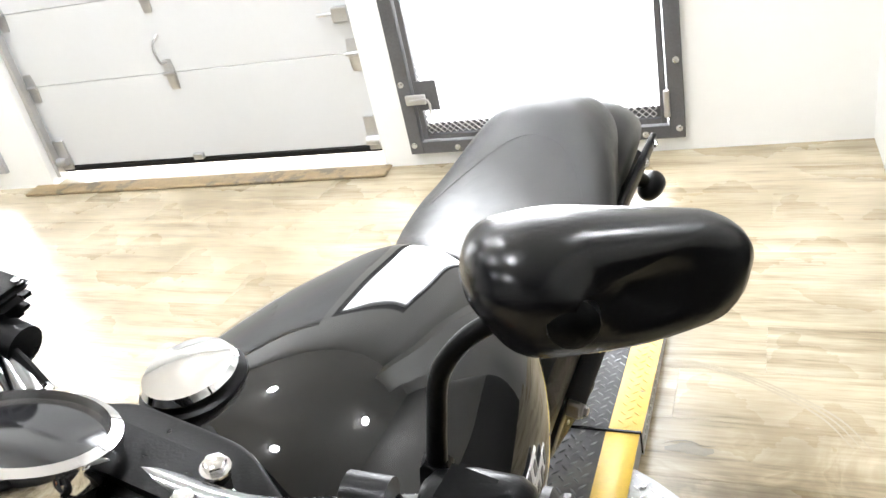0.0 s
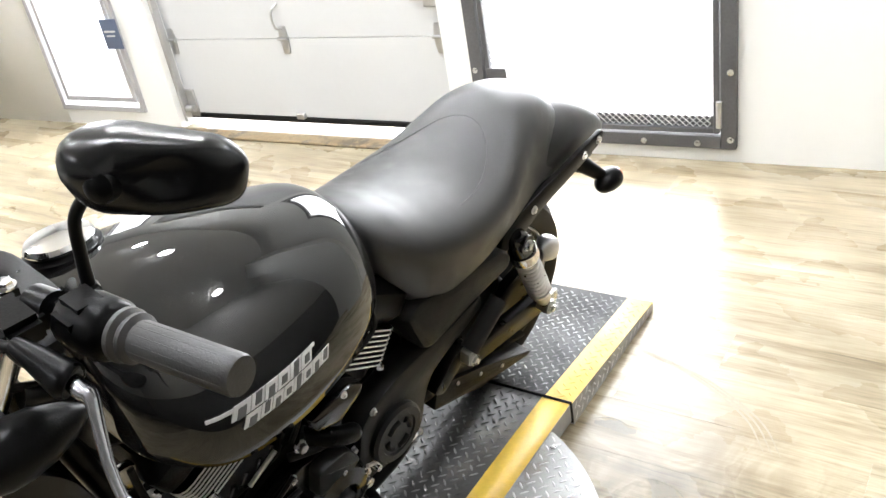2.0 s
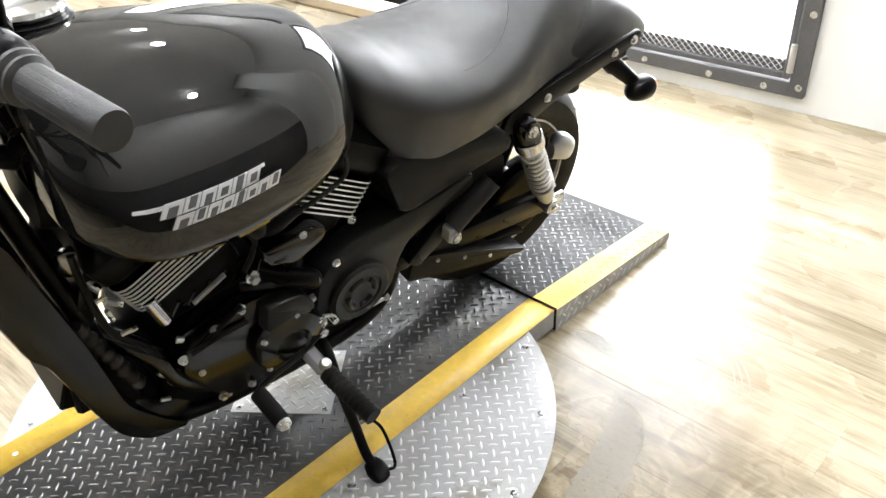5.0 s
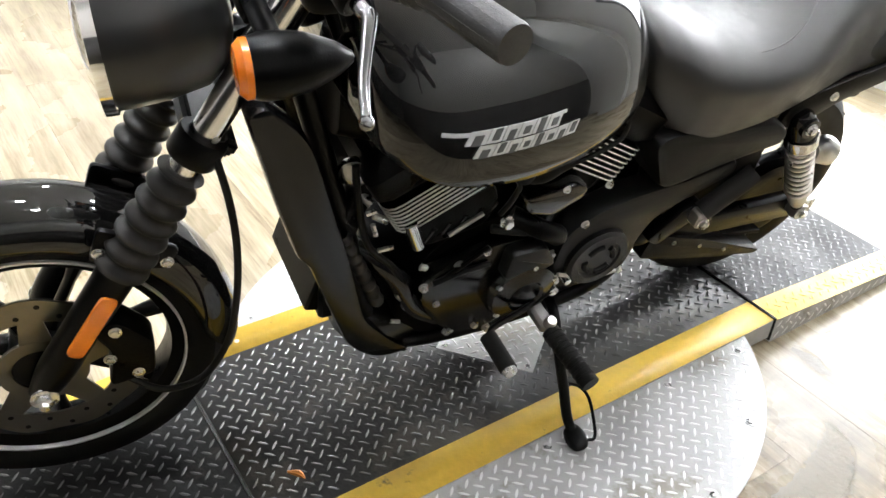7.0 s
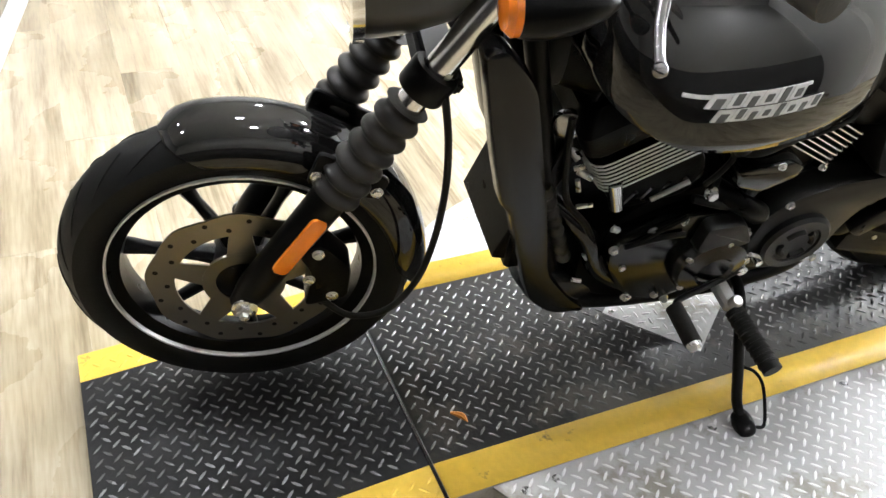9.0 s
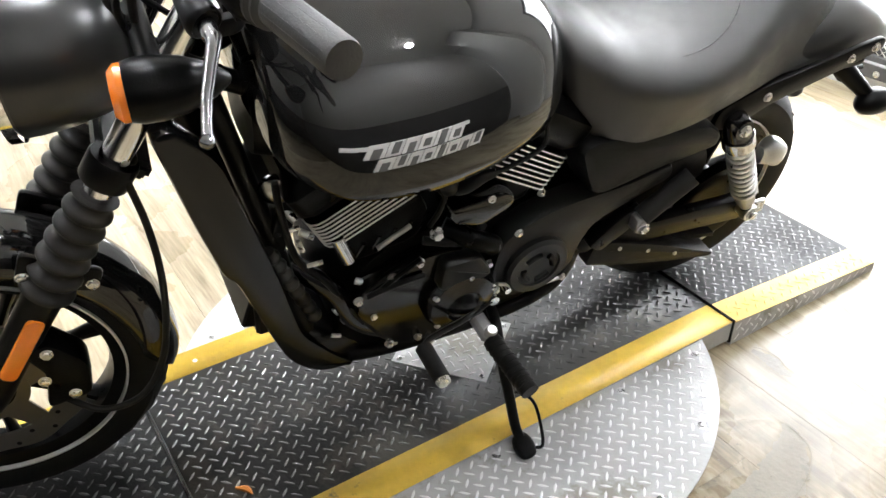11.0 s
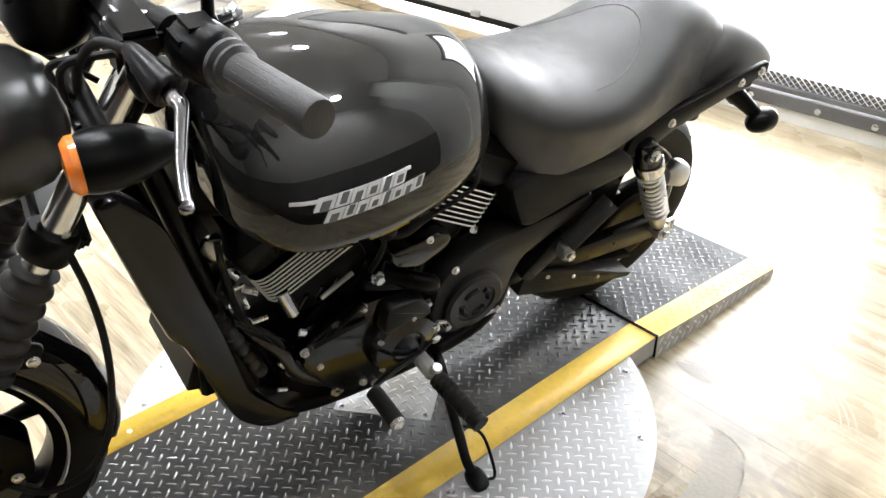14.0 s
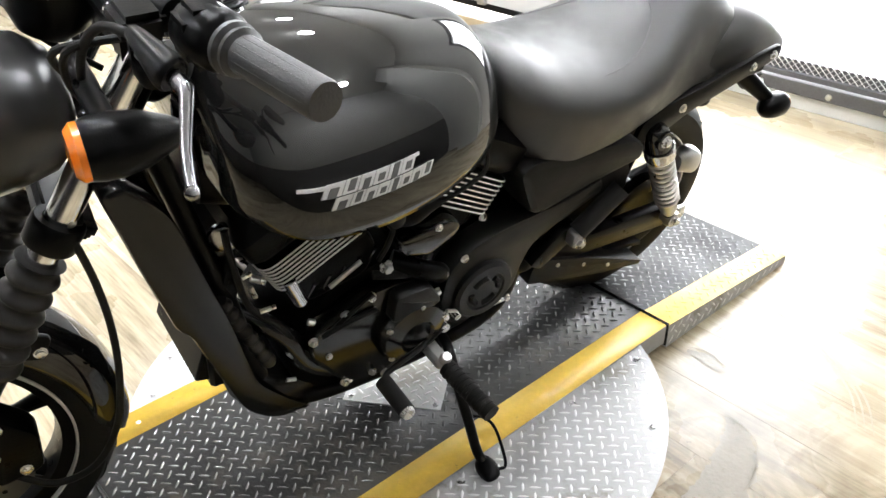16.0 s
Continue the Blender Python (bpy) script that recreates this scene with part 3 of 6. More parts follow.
def lugs(name, inside, x0, x1, y0, y1, height, mat, parent, label="", single=None, rise=1.0):
    """Raised tread lugs on a plate: each points at the flank of its neighbour, at 45 degrees to the plate."""
    verts, faces = [], []
    L, W, T = LUG_L, LUG_W, LUG_T * rise
    q = LUG_PITCH * math.sqrt(0.5)
    for iy in range(int(y0 / q) - 1, int(y1 / q) + 2):
        for ix in range(int(x0 / q) - 1, int(x1 / q) + 2):
            if (ix + iy) % 2:
                continue
            x, y = ix * q, iy * q
            if not (x0 <= x <= x1 and y0 <= y <= y1 and inside(x, y)):
                continue
            a = radians(45 if ((ix + iy) // 2 + (ix - iy) // 2) % 2 else -45)
            if single and single(x, y):
                SINGLES.append((x, y, height(x, y), a, mat, parent))
                continue
            c, s = math.cos(a), math.sin(a)
            k = len(verts)
            for u, v, h in ((-L, 0, 0), (-L * 0.4, -W, 0), (L * 0.4, -W, 0), (L, 0, 0), (L * 0.4, W, 0), (-L * 0.4, W, 0),
                            (-L * 0.8, 0, T * 0.7), (-L * 0.35, -W * 0.45, T), (L * 0.35, -W * 0.45, T), (L * 0.8, 0, T * 0.7), (L * 0.35, W * 0.45, T), (-L * 0.35, W * 0.45, T)):
                px, py = x + c * u - s * v, y + s * u + c * v
                verts.append((px, py, height(px, py) + h))
            faces.extend([tuple(k + i for i in (j, (j + 1) % 6, 6 + (j + 1) % 6, 6 + j)) for j in range(6)])
            faces.append(tuple(k + i for i in range(6, 12)))
    me = bpy.data.meshes.new("mesh")
    me.from_pydata(verts, [], faces)
    me.materials.append(mat)
    for p in me.polygons:
        p.use_smooth = True
    ob = new(name, me)
    ob.parent = parent
    return tagged(ob, label, kind="stuff")


turntable = thing("turntable", "round tread-plate motorcycle turntable with yellow-edged black runway", "turntable")
deck = lambda x, y: DECK
xl, xr = RAMP_X0 + STRIPE, RAMP_X1 - STRIPE


def disc_half(side):
    """One bright half of the round deck, cut along the runway."""
    edge = RAMP_X1 if side > 0 else RAMP_X0
    half = math.acos((edge - DISC_X) / DISC_R) if side > 0 else math.acos((DISC_X - edge) / DISC_R)
    mid = 0 if side > 0 else math.pi
    pts = [(DISC_X + DISC_R * math.cos(mid + a), DISC_Y + DISC_R * math.sin(mid + a)) for a in np.linspace(-half, half, 40)]
    bm = bmesh.new()
    lo = [bm.verts.new((x, y, DECK - 0.009)) for x, y in pts]
    hi = [bm.verts.new((x, y, DECK - 0.004)) for x, y in pts]
    bm.faces.new(hi)
    bm.faces.new(lo[::-1])
    for i in range(len(pts)):
        j = (i + 1) % len(pts)
        bm.faces.new((lo[i], lo[j], hi[j], hi[i]))
    bmesh.ops.recalc_face_normals(bm, faces=bm.faces)
    return bm


for side in (1, -1):
    p = part("tread_plate", disc_half(side), M_STEEL, turntable, "bright aluminium tread plate")
    lo, hi = (RAMP_X1 + 0.008, DISC_X + DISC_R) if side > 0 else (DISC_X - DISC_R, RAMP_X0 - 0.008)
    lugs("tread_relief", lambda x, y: math.hypot(x - DISC_X, y - DISC_Y) < DISC_R - 0.012, lo, hi, DISC_Y - DISC_R, DISC_Y + DISC_R, lambda x, y: DECK - 0.004, M_LUGSTEEL, p, label="polished raised lugs", single=lambda x, y: x > 0.3 and -0.24 < y < 0.12)
    for a in (-58, -35, -12, 12, 35, 58):
        q = radians(a + (0 if side > 0 else 180))
        part("bolt", bolt((DISC_X + (DISC_R - 0.03) * math.cos(q), DISC_Y + (DISC_R - 0.03) * math.sin(q), DECK - 0.004), (0, 0, 1), 0.006, 0.005), M_BOLT, turntable)
    for yy in (-0.3, 0.02, 0.33):
        part("bolt", bolt(((RAMP_X1 + 0.022 if side > 0 else RAMP_X0 - 0.022), yy, DECK - 0.004), (0, 0, 1), 0.006, 0.005), M_BOLT, turntable)
part("drum", lathe([(DISC_R - 0.12, 0.0), (DISC_R - 0.12, DECK - 0.01)], (DISC_X, DISC_Y, 0), (0, 0, 1), 64), M_GREYPAINT, turntable)
run = part("runway", box(RAMP_X0, RAMP_X1, JOINT_F + 0.004, JOINT_R - 0.004, 0.012, DECK - 0.001, 0.0015), M_STEEL, turntable, "runway with bright tread-plate sides")
part("black_field", box(xl, xr, JOINT_F + 0.005, JOINT_R - 0.005, DECK - 0.001, DECK), M_BLACKDECK, turntable, "worn black painted tread plate")
lugs("tread_relief", lambda x, y: True, xl + 0.008, xr - 0.006, JOINT_F + 0.012, JOINT_R - 0.012, deck, M_LUGDARK, run, label="rubbed black raised lugs", single=lambda x, y: x > 0.03 and -0.4 < y < -0.02)
for a, b in ((RAMP_X0, xl), (xr, RAMP_X1)):
    part("yellow_stripe", box(a, b, JOINT_F + 0.005, JOINT_R - 0.005, DECK - 0.001, DECK + 0.0003), M_YELLOW, turntable, "worn yellow safety stripe")
H0 = Matrix.Translation((0.025, -0.016, 0)) @ Matrix.Rotation(radians(38.4), 4, "Z")
hatch = part("hatch_plate", box(0, 0.208, 0, 0.2, DECK, DECK + 0.0025, 0.0008, H0), M_STEEL, turntable, "bright aluminium tread hatch")
hl_ = lugs("tread_relief", lambda x, y: True, 0.012, 0.2, 0.012, 0.192, lambda x, y: DECK + 0.0025, M_LUGSTEEL, hatch)
hl_.matrix_basis = H0
for x, y in ((0.014, 0.014), (0.194, 0.014), (0.014, 0.186), (0.194, 0.186)):
    part("bolt", bolt(H0 @ Vector((x, y, DECK + 0.0025)), (0, 0, 1), 0.005, 0.004), M_BOLT, turntable)


def ramp(name, y0, y1, shift, label):
    """A wedge from the deck's height at y0 down to the floor at y1."""
    r = thing(name, label, "ramp", pose(0, 0, 0), "turntable ramps")
    low = 0.024

    def h(x, y):
        t = (y - y0) / (y1 - y0)
        return DECK + (low - DECK) * t
    X0, X1 = RAMP_X0 + shift, RAMP_X1 + shift

    def wedge(a, b, top, base):
        bm = bmesh.new()
        v = []
        for y in (y0, y1):
            v += [bm.verts.new((a, y, base(y))), bm.verts.new((b, y, base(y))), bm.verts.new((b, y, h(0, y) + top)), bm.verts.new((a, y, h(0, y) + top))]
        for f in ((0, 1, 2, 3), (4, 7, 6, 5), (0, 4, 5, 1), (1, 5, 6, 2), (2, 6, 7, 3), (3, 7, 4, 0)):
            bm.faces.new([v[i] for i in f])
        bmesh.ops.recalc_face_normals(bm, faces=bm.faces)
        return bm
    body = part("ramp_body", wedge(X0, X1, -0.001, lambda y: 0.0), M_STEEL, r, "bright tread-plate ramp body")
    part("black_field", wedge(X0 + STRIPE, X1 - STRIPE, 0, lambda y: h(0, y) - 0.0009), M_BLACKRAMP, r, "black painted tread plate")
    lo, hi = min(y0, y1) + 0.012, max(y0, y1) - 0.012
    lugs("tread_relief", lambda x, y: True, X0 + STRIPE + 0.008, X1 - STRIPE - 0.006, lo, hi, h, M_LUGDARK, body)
    side = lugs("tread_relief", lambda x, y: x < h(0, y) - 0.01, 0.011, DECK, lo, hi, lambda x, y: 0.0, M_LUGSTEEL, body)
    side.matrix_basis = Matrix(((0, 0, 1, X1), (0, 1, 0, 0), (1, 0, 0, 0), (0, 0, 0, 1)))
    for a, b in ((X0, X0 + STRIPE), (X1 - STRIPE, X1)):
        s = part("yellow_stripe", wedge(a, b, 0.0003, lambda y: h(0, y) - 0.0009), M_YELLOW, r, "worn yellow safety stripe")
        lugs("tread_relief", lambda x, y: True, a + 0.011, b - 0.009, lo, hi, lambda x, y: h(x, y) + 0.0003, M_YELLOW, s)
    return r


ramp("rear_ramp", JOINT_R, RAMP_R, 0.004, "yellow-edged black tread-plate ramp behind the motorcycle")
ramp("front_ramp", JOINT_F, RAMP_F, 0.0, "yellow-edged black tread-plate ramp before the motorcycle")
for nm, y in (("joint_strip", JOINT_R), ("joint_strip", JOINT_F)):
    part(nm, box(RAMP_X0 + 0.002, RAMP_X1 + 0.003, y - 0.003, y + 0.003, 0.005, DECK + 0.003, 0.001), M_SATINGLOSS, turntable, "glossy black joint strip")
solid("fallen_leaf", tube([(0.165, -0.415, DECK + 0.004), (0.18, -0.4, DECK + 0.006), (0.195, -0.395, DECK + 0.004)], [0.002, 0.006, 0.001], 6, 3), M_LEAF, "small dry orange leaf scrap on the runway", "leaf")

# ---- motorcycle ----
bike = thing("motorcycle", "gloss black cruiser motorcycle leaning on its side stand", "motorcycle", pose(-0.003, 0, DECK, 0, 12, -7))
STEER = -6.8
AX_F, AX_R = (-0.012, -0.714, 0.284), (-0.018, 0.71, 0.27)
rake = radians(32.4)
up = Vector((0, math.sin(rake), math.cos(rake)))
head = Vector((0, -0.36, 0.84))
TURNED = Matrix.Translation(head) @ Matrix.Rotation(radians(STEER), 4, up) @ Matrix.Translation(-head)


def fpart(name, bm, mat, parent=None, label="", sharp=38):
    """A piece of the steered front end."""
    bm.transform(TURNED)
    return part(name, bm, mat, parent or bike, label, sharp)


def wheel(axle, radius, width, rim_r, tyre_r, spokes, name, turned):
    put = fpart if turned else part
    o = Vector(axle)
    w, h = width / 2, radius - rim_r
    prof = [(rim_r - 0.004, -w * 0.72), (rim_r + h * 0.12, -w * 0.86), (rim_r + h * 0.4, -w), (rim_r + h * 0.62, -w * 0.97)]
    crown = [(radius - (h * 0.42) * (abs(t) ** 2.2), w * 0.95 * t) for t in np.linspace(-1, 1, 13)]
    full = prof + crown + [(r, -x) for r, x in prof[::-1]]
    tyre = put("tyre", ring_solid(full, o, (1, 0, 0), 64), M_TYRE, bike, "black rubber tyre")
    rim = put("rim", ring_solid([(rim_r + 0.006, -w * 0.74), (rim_r + 0.006, -w * 0.66), (rim_r - 0.014, -w * 0.55), (rim_r - 0.019, -w * 0.2), (rim_r - 0.019, w * 0.2), (rim_r - 0.014, w * 0.55), (rim_r + 0.006, w * 0.66), (rim_r + 0.006, w * 0.74),
                                 (rim_r - 0.006, w * 0.72), (rim_r - 0.0225, w * 0.58), (rim_r - 0.027, w * 0.2), (rim_r - 0.027, -w * 0.2), (rim_r - 0.0225, -w * 0.58), (rim_r - 0.006, -w * 0.72)], o, (1, 0, 0), 64), M_SATIN, bike, "black cast rim")
    for sx in (-1, 1):
        put("rim_stripe", ring_solid([(rim_r - 0.0035, sx * w * 0.74), (rim_r - 0.0025, sx * (w * 0.86 + 0.0012)), (rim_r + 0.0005, sx * (w * 0.86 + 0.0012)), (rim_r + 0.001, sx * w * 0.74)], o, (1, 0, 0), 64), M_DECAL, rim, "thin silver rim stripe")
    for k in range(22):
        for sx in (-1, 1):
            pts = []
            for q in np.linspace(0, 1, 7):
                u = sx * (0.22 + 0.62 * q)
                r = radius - (h * 0.42) * abs(u) ** 2.2 + 0.0002
                a = 2 * math.pi * (k + (0.5 if sx > 0 else 0.0)) / 22 + 0.2 * q + 0.1 * q * q
                pts.append(o + Vector((w * 0.95 * u, r * math.cos(a), r * math.sin(a))))
            put("tread_groove", tube(pts, [0.0006, 0.0014, 0.0018, 0.0018, 0.0018, 0.0014, 0.0006], 6, 1), M_RUBBERSEAL, tyre)
    put("hub", lathe([(0.03, -0.06), (0.045, -0.055), (0.05, -0.02), (0.05, 0.02), (0.045, 0.055), (0.03, 0.06)], o, (1, 0, 0), 32), M_SATIN, bike)
    for k in range(spokes):
        a = 2 * math.pi * (k + 0.25) / spokes
        d, t = Vector((0, math.cos(a), math.sin(a))), Vector((0, -math.sin(a), math.cos(a)))
        rings = []
        for r, hw, hx in ((0.035, 0.018, 0.022), (0.07, 0.0095, 0.018), (rim_r - 0.07, 0.0085, 0.013), (rim_r - 0.024, 0.015, 0.016)):
            c = o + d * r
            rings.append([c + t * (hw * math.cos(q)) + Vector((hx * math.sin(q), 0, 0)) for q in [2 * math.pi * j / 10 for j in range(10)]])
        put("spoke", skin(rings), M_SATIN, bike)
    return tyre


wheel(AX_F, 0.282, 0.104, 0.212, 0.05, 7, "front", True)
wheel(AX_R, 0.27, 0.116, 0.186, 0.06, 7, "rear", False)


def brake_disc(axle, r, x, put, holes=26):
    o = Vector(axle) + Vector((x, 0, 0))
    bm = bmesh.new()
    seg = 72
    rings = [[(o.x + dx, o.y + (rr + (0.003 * math.sin(9 * 2 * math.pi * k / seg) if rr > r * 0.9 else 0)) * math.cos(2 * math.pi * k / seg), o.z + (rr + (0.003 * math.sin(9 * 2 * math.pi * k / seg) if rr > r * 0.9 else 0)) * math.sin(2 * math.pi * k / seg)) for k in range(seg)]
             for rr, dx in ((r * 0.72, -0.002), (r, -0.002), (r, 0.002), (r * 0.72, 0.002), (r * 0.72, -0.002))]
    bm = skin(rings, True, False)
    disc = put("brake_disc", bm, M_ROTOR, bike, "drilled steel brake disc")
    for k in range(5):
        a = 2 * math.pi * k / 5 + 0.3
        d, t = Vector((0, math.cos(a), math.sin(a))), Vector((0, -math.sin(a), math.cos(a)))
        pts = [o + d * (r * 0.36) + t * 0.024, o + d * (r * 0.36) - t * 0.024, o + d * (r * 0.75) - t * 0.016, o + d * (r * 0.75) + t * 0.016]
        put("disc_arm", skin([[p + Vector((-0.002, 0, 0)) for p in pts], [p + Vector((0.0018, 0, 0)) for p in pts]]), M_ROTOR, disc)
    for k in range(holes):
        a = 2 * math.pi * k / holes
        rr = r * (0.8 if k % 2 else 0.92)
        put("drilled_hole", lathe([(0.0042, 0.0018), (0.0042, 0.0026)], o + Vector((0, rr * math.cos(a), rr * math.sin(a))), (1, 0, 0), 10), M_RUBBERSEAL, disc)
    put("disc_carrier", ring_solid([(r * 0.3, -0.003), (r * 0.44, -0.003), (r * 0.44, 0.003), (r * 0.3, 0.003)], o, (1, 0, 0), 40), M_ROTOR, disc)
    return disc


brake_disc(AX_F, 0.148, 0.054, fpart)

# fork
for sx in (1, -1):
    lat = 0.09 if sx > 0 else -0.09
    base = Vector(AX_F) + Vector((lat, 0.0, 0))
    at = lambda d, off=0.0: base + up * d + Vector((0, -off, 0))
    fpart("fork_slider", tube([at(-0.012), at(0.04), at(0.12), at(0.28), at(0.32)], [0.019, 0.027, 0.027, 0.028, 0.024], 20, 4), M_SATIN, bike, "satin black lower fork leg")
    rad, pts = [], []
    for k in range(25):
        pts.append(at(0.262 + 0.175 * k / 24))
        rad.append((0.0385 if k % 4 in (0, 1) else 0.031) * (1 - 0.15 * k / 24))
    fpart("gaiter", tube(pts, rad, 24, 3), M_BOOT, bike, "ribbed black rubber fork gaiter")
    fpart("fork_tube", tube([at(0.4), at(0.6), at(0.77)], 0.0205, 24, 1), M_FORKTUBE, bike, "polished fork tube")
    fpart("fork_clamp", join(lathe([(0.032, 0.462), (0.034, 0.465), (0.034, 0.499), (0.032, 0.502)], base, up, 28), box(base.x - 0.012, base.x + 0.012, AX_F[1] + 0.25, AX_F[1] + 0.295, AX_F[2] + 0.412, AX_F[2] + 0.437, 0.004)), M_SATIN, bike)
    fpart("clamp_bolt", bolt(Vector((base.x + sx * 0.014, AX_F[1] + 0.278, AX_F[2] + 0.425)), (sx, 0, 0), 0.006), M_BOLT, bike)
    refl = slab([(-0.013, -0.062), (0.013, -0.062), (0.013, 0.062), (-0.013, 0.062)], 0.022, 0.031, 0.012, 0.003)
    refl.transform(Matrix.Translation(base + up * 0.163) @ Matrix.Rotation(-rake, 4, "X") @ Matrix.Diagonal((sx, 1, 1, 1)))
    bmesh.ops.recalc_face_normals(refl, faces=refl.faces)
    fpart("reflector", refl, M_REFLECTOR, bike, "orange oblong side reflector")
    fpart("axle_nut", join(lathe([(0.02, 0.02), (0.02, 0.024), (0.014, 0.026)], base, (sx, 0, 0), 24), lathe([(0.013, 0.024), (0.013, 0.034), (0.009, 0.036), (0.007, 0.042)], base, (sx, 0, 0), 6)), M_BOLT, bike, "zinc axle nut")
fpart("axle_shaft", lathe([(0.009, -0.1), (0.009, 0.1)], AX_F, (1, 0, 0), 16), M_BOLT, bike)
for d, n in ((0.486, "lower_triple_clamp"),):
    c = Vector(AX_F) + up * d
    b = box(-0.08, 0.085, -0.02, 0.055, -0.014, 0.014, 0.008, Matrix.Translation(c) @ Matrix.Rotation(-rake, 4, "X"), 2)
    fpart(n, b, M_SATIN, bike, "satin black triple clamp")
fpart("steering_stem", tube([Vector(AX_F) + up * 0.5 + Vector((0, 0.05, 0)), Vector(AX_F) + up * 0.7 + Vector((0, 0.05, 0))], 0.028, 16, 1), M_SATIN, bike)


def arc_shell(axle, r, a0, a1, hw, drop, thick, n=30, m=15, front_round=True):
    """A mudguard: an arch over the wheel with a curved cross-section."""
    o = Vector(axle)
    outer, inner = [], []
    for i in range(n + 1):
        t = i / n
        a = radians(a0 + (a1 - a0) * t)
        q = max(0.0, 1 - min(t, 1 - t) / 0.12)
        taper = max(0.1, (1 - q ** 3) ** (1 / 2.4))
        ro, ri = [], []
        for j in range(m + 1):
            s = -1 + 2 * j / m
            x = hw * taper * math.sin(s * math.pi / 2)
            d = drop * (1 - math.cos(math.asin(min(1, abs(x) / hw)))) ** 1.3 + 0.018 * max(0, q - 0.2) ** 2
            rr = r - d
            ro.append((o.x + x, o.y + rr * math.cos(a), o.z + rr * math.sin(a)))
            ri.append((o.x + x * 0.96, o.y + (rr - thick) * math.cos(a), o.z + (rr - thick) * math.sin(a)))
        outer.append(ro + ri[::-1])
    return skin(outer)


fpart("front_fender", arc_shell(AX_F, 0.3, -10, 110, 0.064, 0.055, 0.004, 48), M_BLACK, bike, "gloss black front mudguard", 50)
for sx in (1, -1):
    fpart("fender_bracket", slab([(AX_F[1] + 0.1, AX_F[2] + 0.235), (AX_F[1] + 0.2, AX_F[2] + 0.2), (AX_F[1] + 0.22, AX_F[2] + 0.235), (AX_F[1] + 0.12, AX_F[2] + 0.29)], sx * 0.068, sx * 0.078, 0.01, 0.002), M_SATIN, bike)
    for dy, dz in ((0.115, 0.25), (0.2, 0.215)):
        fpart("fender_bolt", bolt(Vector((sx * 0.078, AX_F[1] + dy, AX_F[2] + dz)), (sx, 0, 0), 0.007), M_BOLT, bike)
cal = slab([(0.03, -0.055), (0.1, -0.04), (0.105, 0.03), (0.06, 0.085), (0.02, 0.07), (0.045, 0.02)], 0.05, 0.1, 0.015, 0.006)
cal.transform(Matrix.Translation((0, AX_F[1] + 0.06, AX_F[2] + 0.05)))
fpart("brake_caliper", cal, M_ENGINE, bike, "black front brake caliper")
for dy, dz in ((0.1, 0.06), (0.135, 0.02), (0.115, 0.115)):
    fpart("caliper_bolt", bolt(Vector((0.1, AX_F[1] + dy, AX_F[2] + dz)), (1, 0, 0), 0.007), M_BOLT, bike)
fpart("brake_hose", tube([(0.1, -0.44, 0.7), (0.1, -0.425, 0.61), (0.1, -0.42, 0.52), (0.1, -0.427, 0.42), (0.1, -0.447, 0.33), (0.1, -0.49, 0.262), (0.098, -0.55, 0.25), (0.09, -0.6, 0.29)], 0.0055, 10), M_RUBBERSEAL, bike, "black brake hose")

# headlight
hl = Vector((0.023, -0.526, 0.837))
fpart("headlight_shell", lathe([(0.02, 0.13), (0.06, 0.12), (0.085, 0.09), (0.096, 0.04), (0.1, 0.0), (0.1, -0.02), (0.093, -0.022)], hl, (0, 1, 0.06), 40), M_LAMPSHELL, bike, "satin black headlamp shell")
fpart("headlight_ring", ring_solid([(0.1, -0.018), (0.105, -0.02), (0.105, -0.034), (0.092, -0.036), (0.09, -0.02)], hl, (0, 1, 0.06), 40), M_CHROME, bike, "chrome headlamp ring")
fpart("headlight_lens", lathe([(0.091, -0.03), (0.07, -0.042), (0.03, -0.049), (0.002, -0.05)], hl, (0, 1, 0.06), 40), M_MIRROR, bike, "clear headlamp lens")
for sx in (1, -1):
    s = Vector((sx * 0.25, -0.4, 0.9))
    sig = fpart("turn_signal", lathe([(0.031, -0.012), (0.034, 0.0), (0.034, 0.02), (0.03, 0.045), (0.018, 0.075), (0.006, 0.092), (0.001, 0.094)], s, (0, 1, 0.03), 28), M_SATIN, bike, "black bullet turn signal with amber lens")
    fpart("lens", lathe([(0.031, -0.012), (0.031, -0.019), (0.024, -0.026), (0.002, -0.028)], s, (0, 1, 0.03), 28), M_AMBER, sig, "amber lens")
    fpart("stalk", tube([s + Vector((0, 0.02, 0)), (sx * 0.1, -0.39, 0.92)], 0.013, 10, 1), M_SATIN, sig)

# tank
TANK = [(-0.28, 0.083, 0.86, 0.758, 0.752, 0.03), (-0.262, 0.16, 0.885, 0.732, 0.726, 0.038), (-0.2, 0.216, 0.906, 0.711, 0.705, 0.04), (-0.1, 0.223, 0.904, 0.698, 0.692, 0.04), (0.0, 0.208, 0.889, 0.694, 0.688, 0.038), (0.08, 0.183, 0.872, 0.694, 0.688, 0.036), (0.14, 0.157, 0.856, 0.697, 0.691, 0.031), (0.176, 0.132, 0.836, 0.703, 0.697, 0.025), (0.202, 0.099, 0.802, 0.71, 0.704, 0.018), (0.218, 0.047, 0.75, 0.72, 0.714, 0.01)]
TANK_UP, TANK_LOW = 2.0, 2.2
TANK_LINE = catmull(TANK, 6)
part("fuel_tank", loft(TANK, 64, 6, TANK_UP, TANK_LOW), M_BLACK, bike, "gloss black teardrop fuel tank", 60)
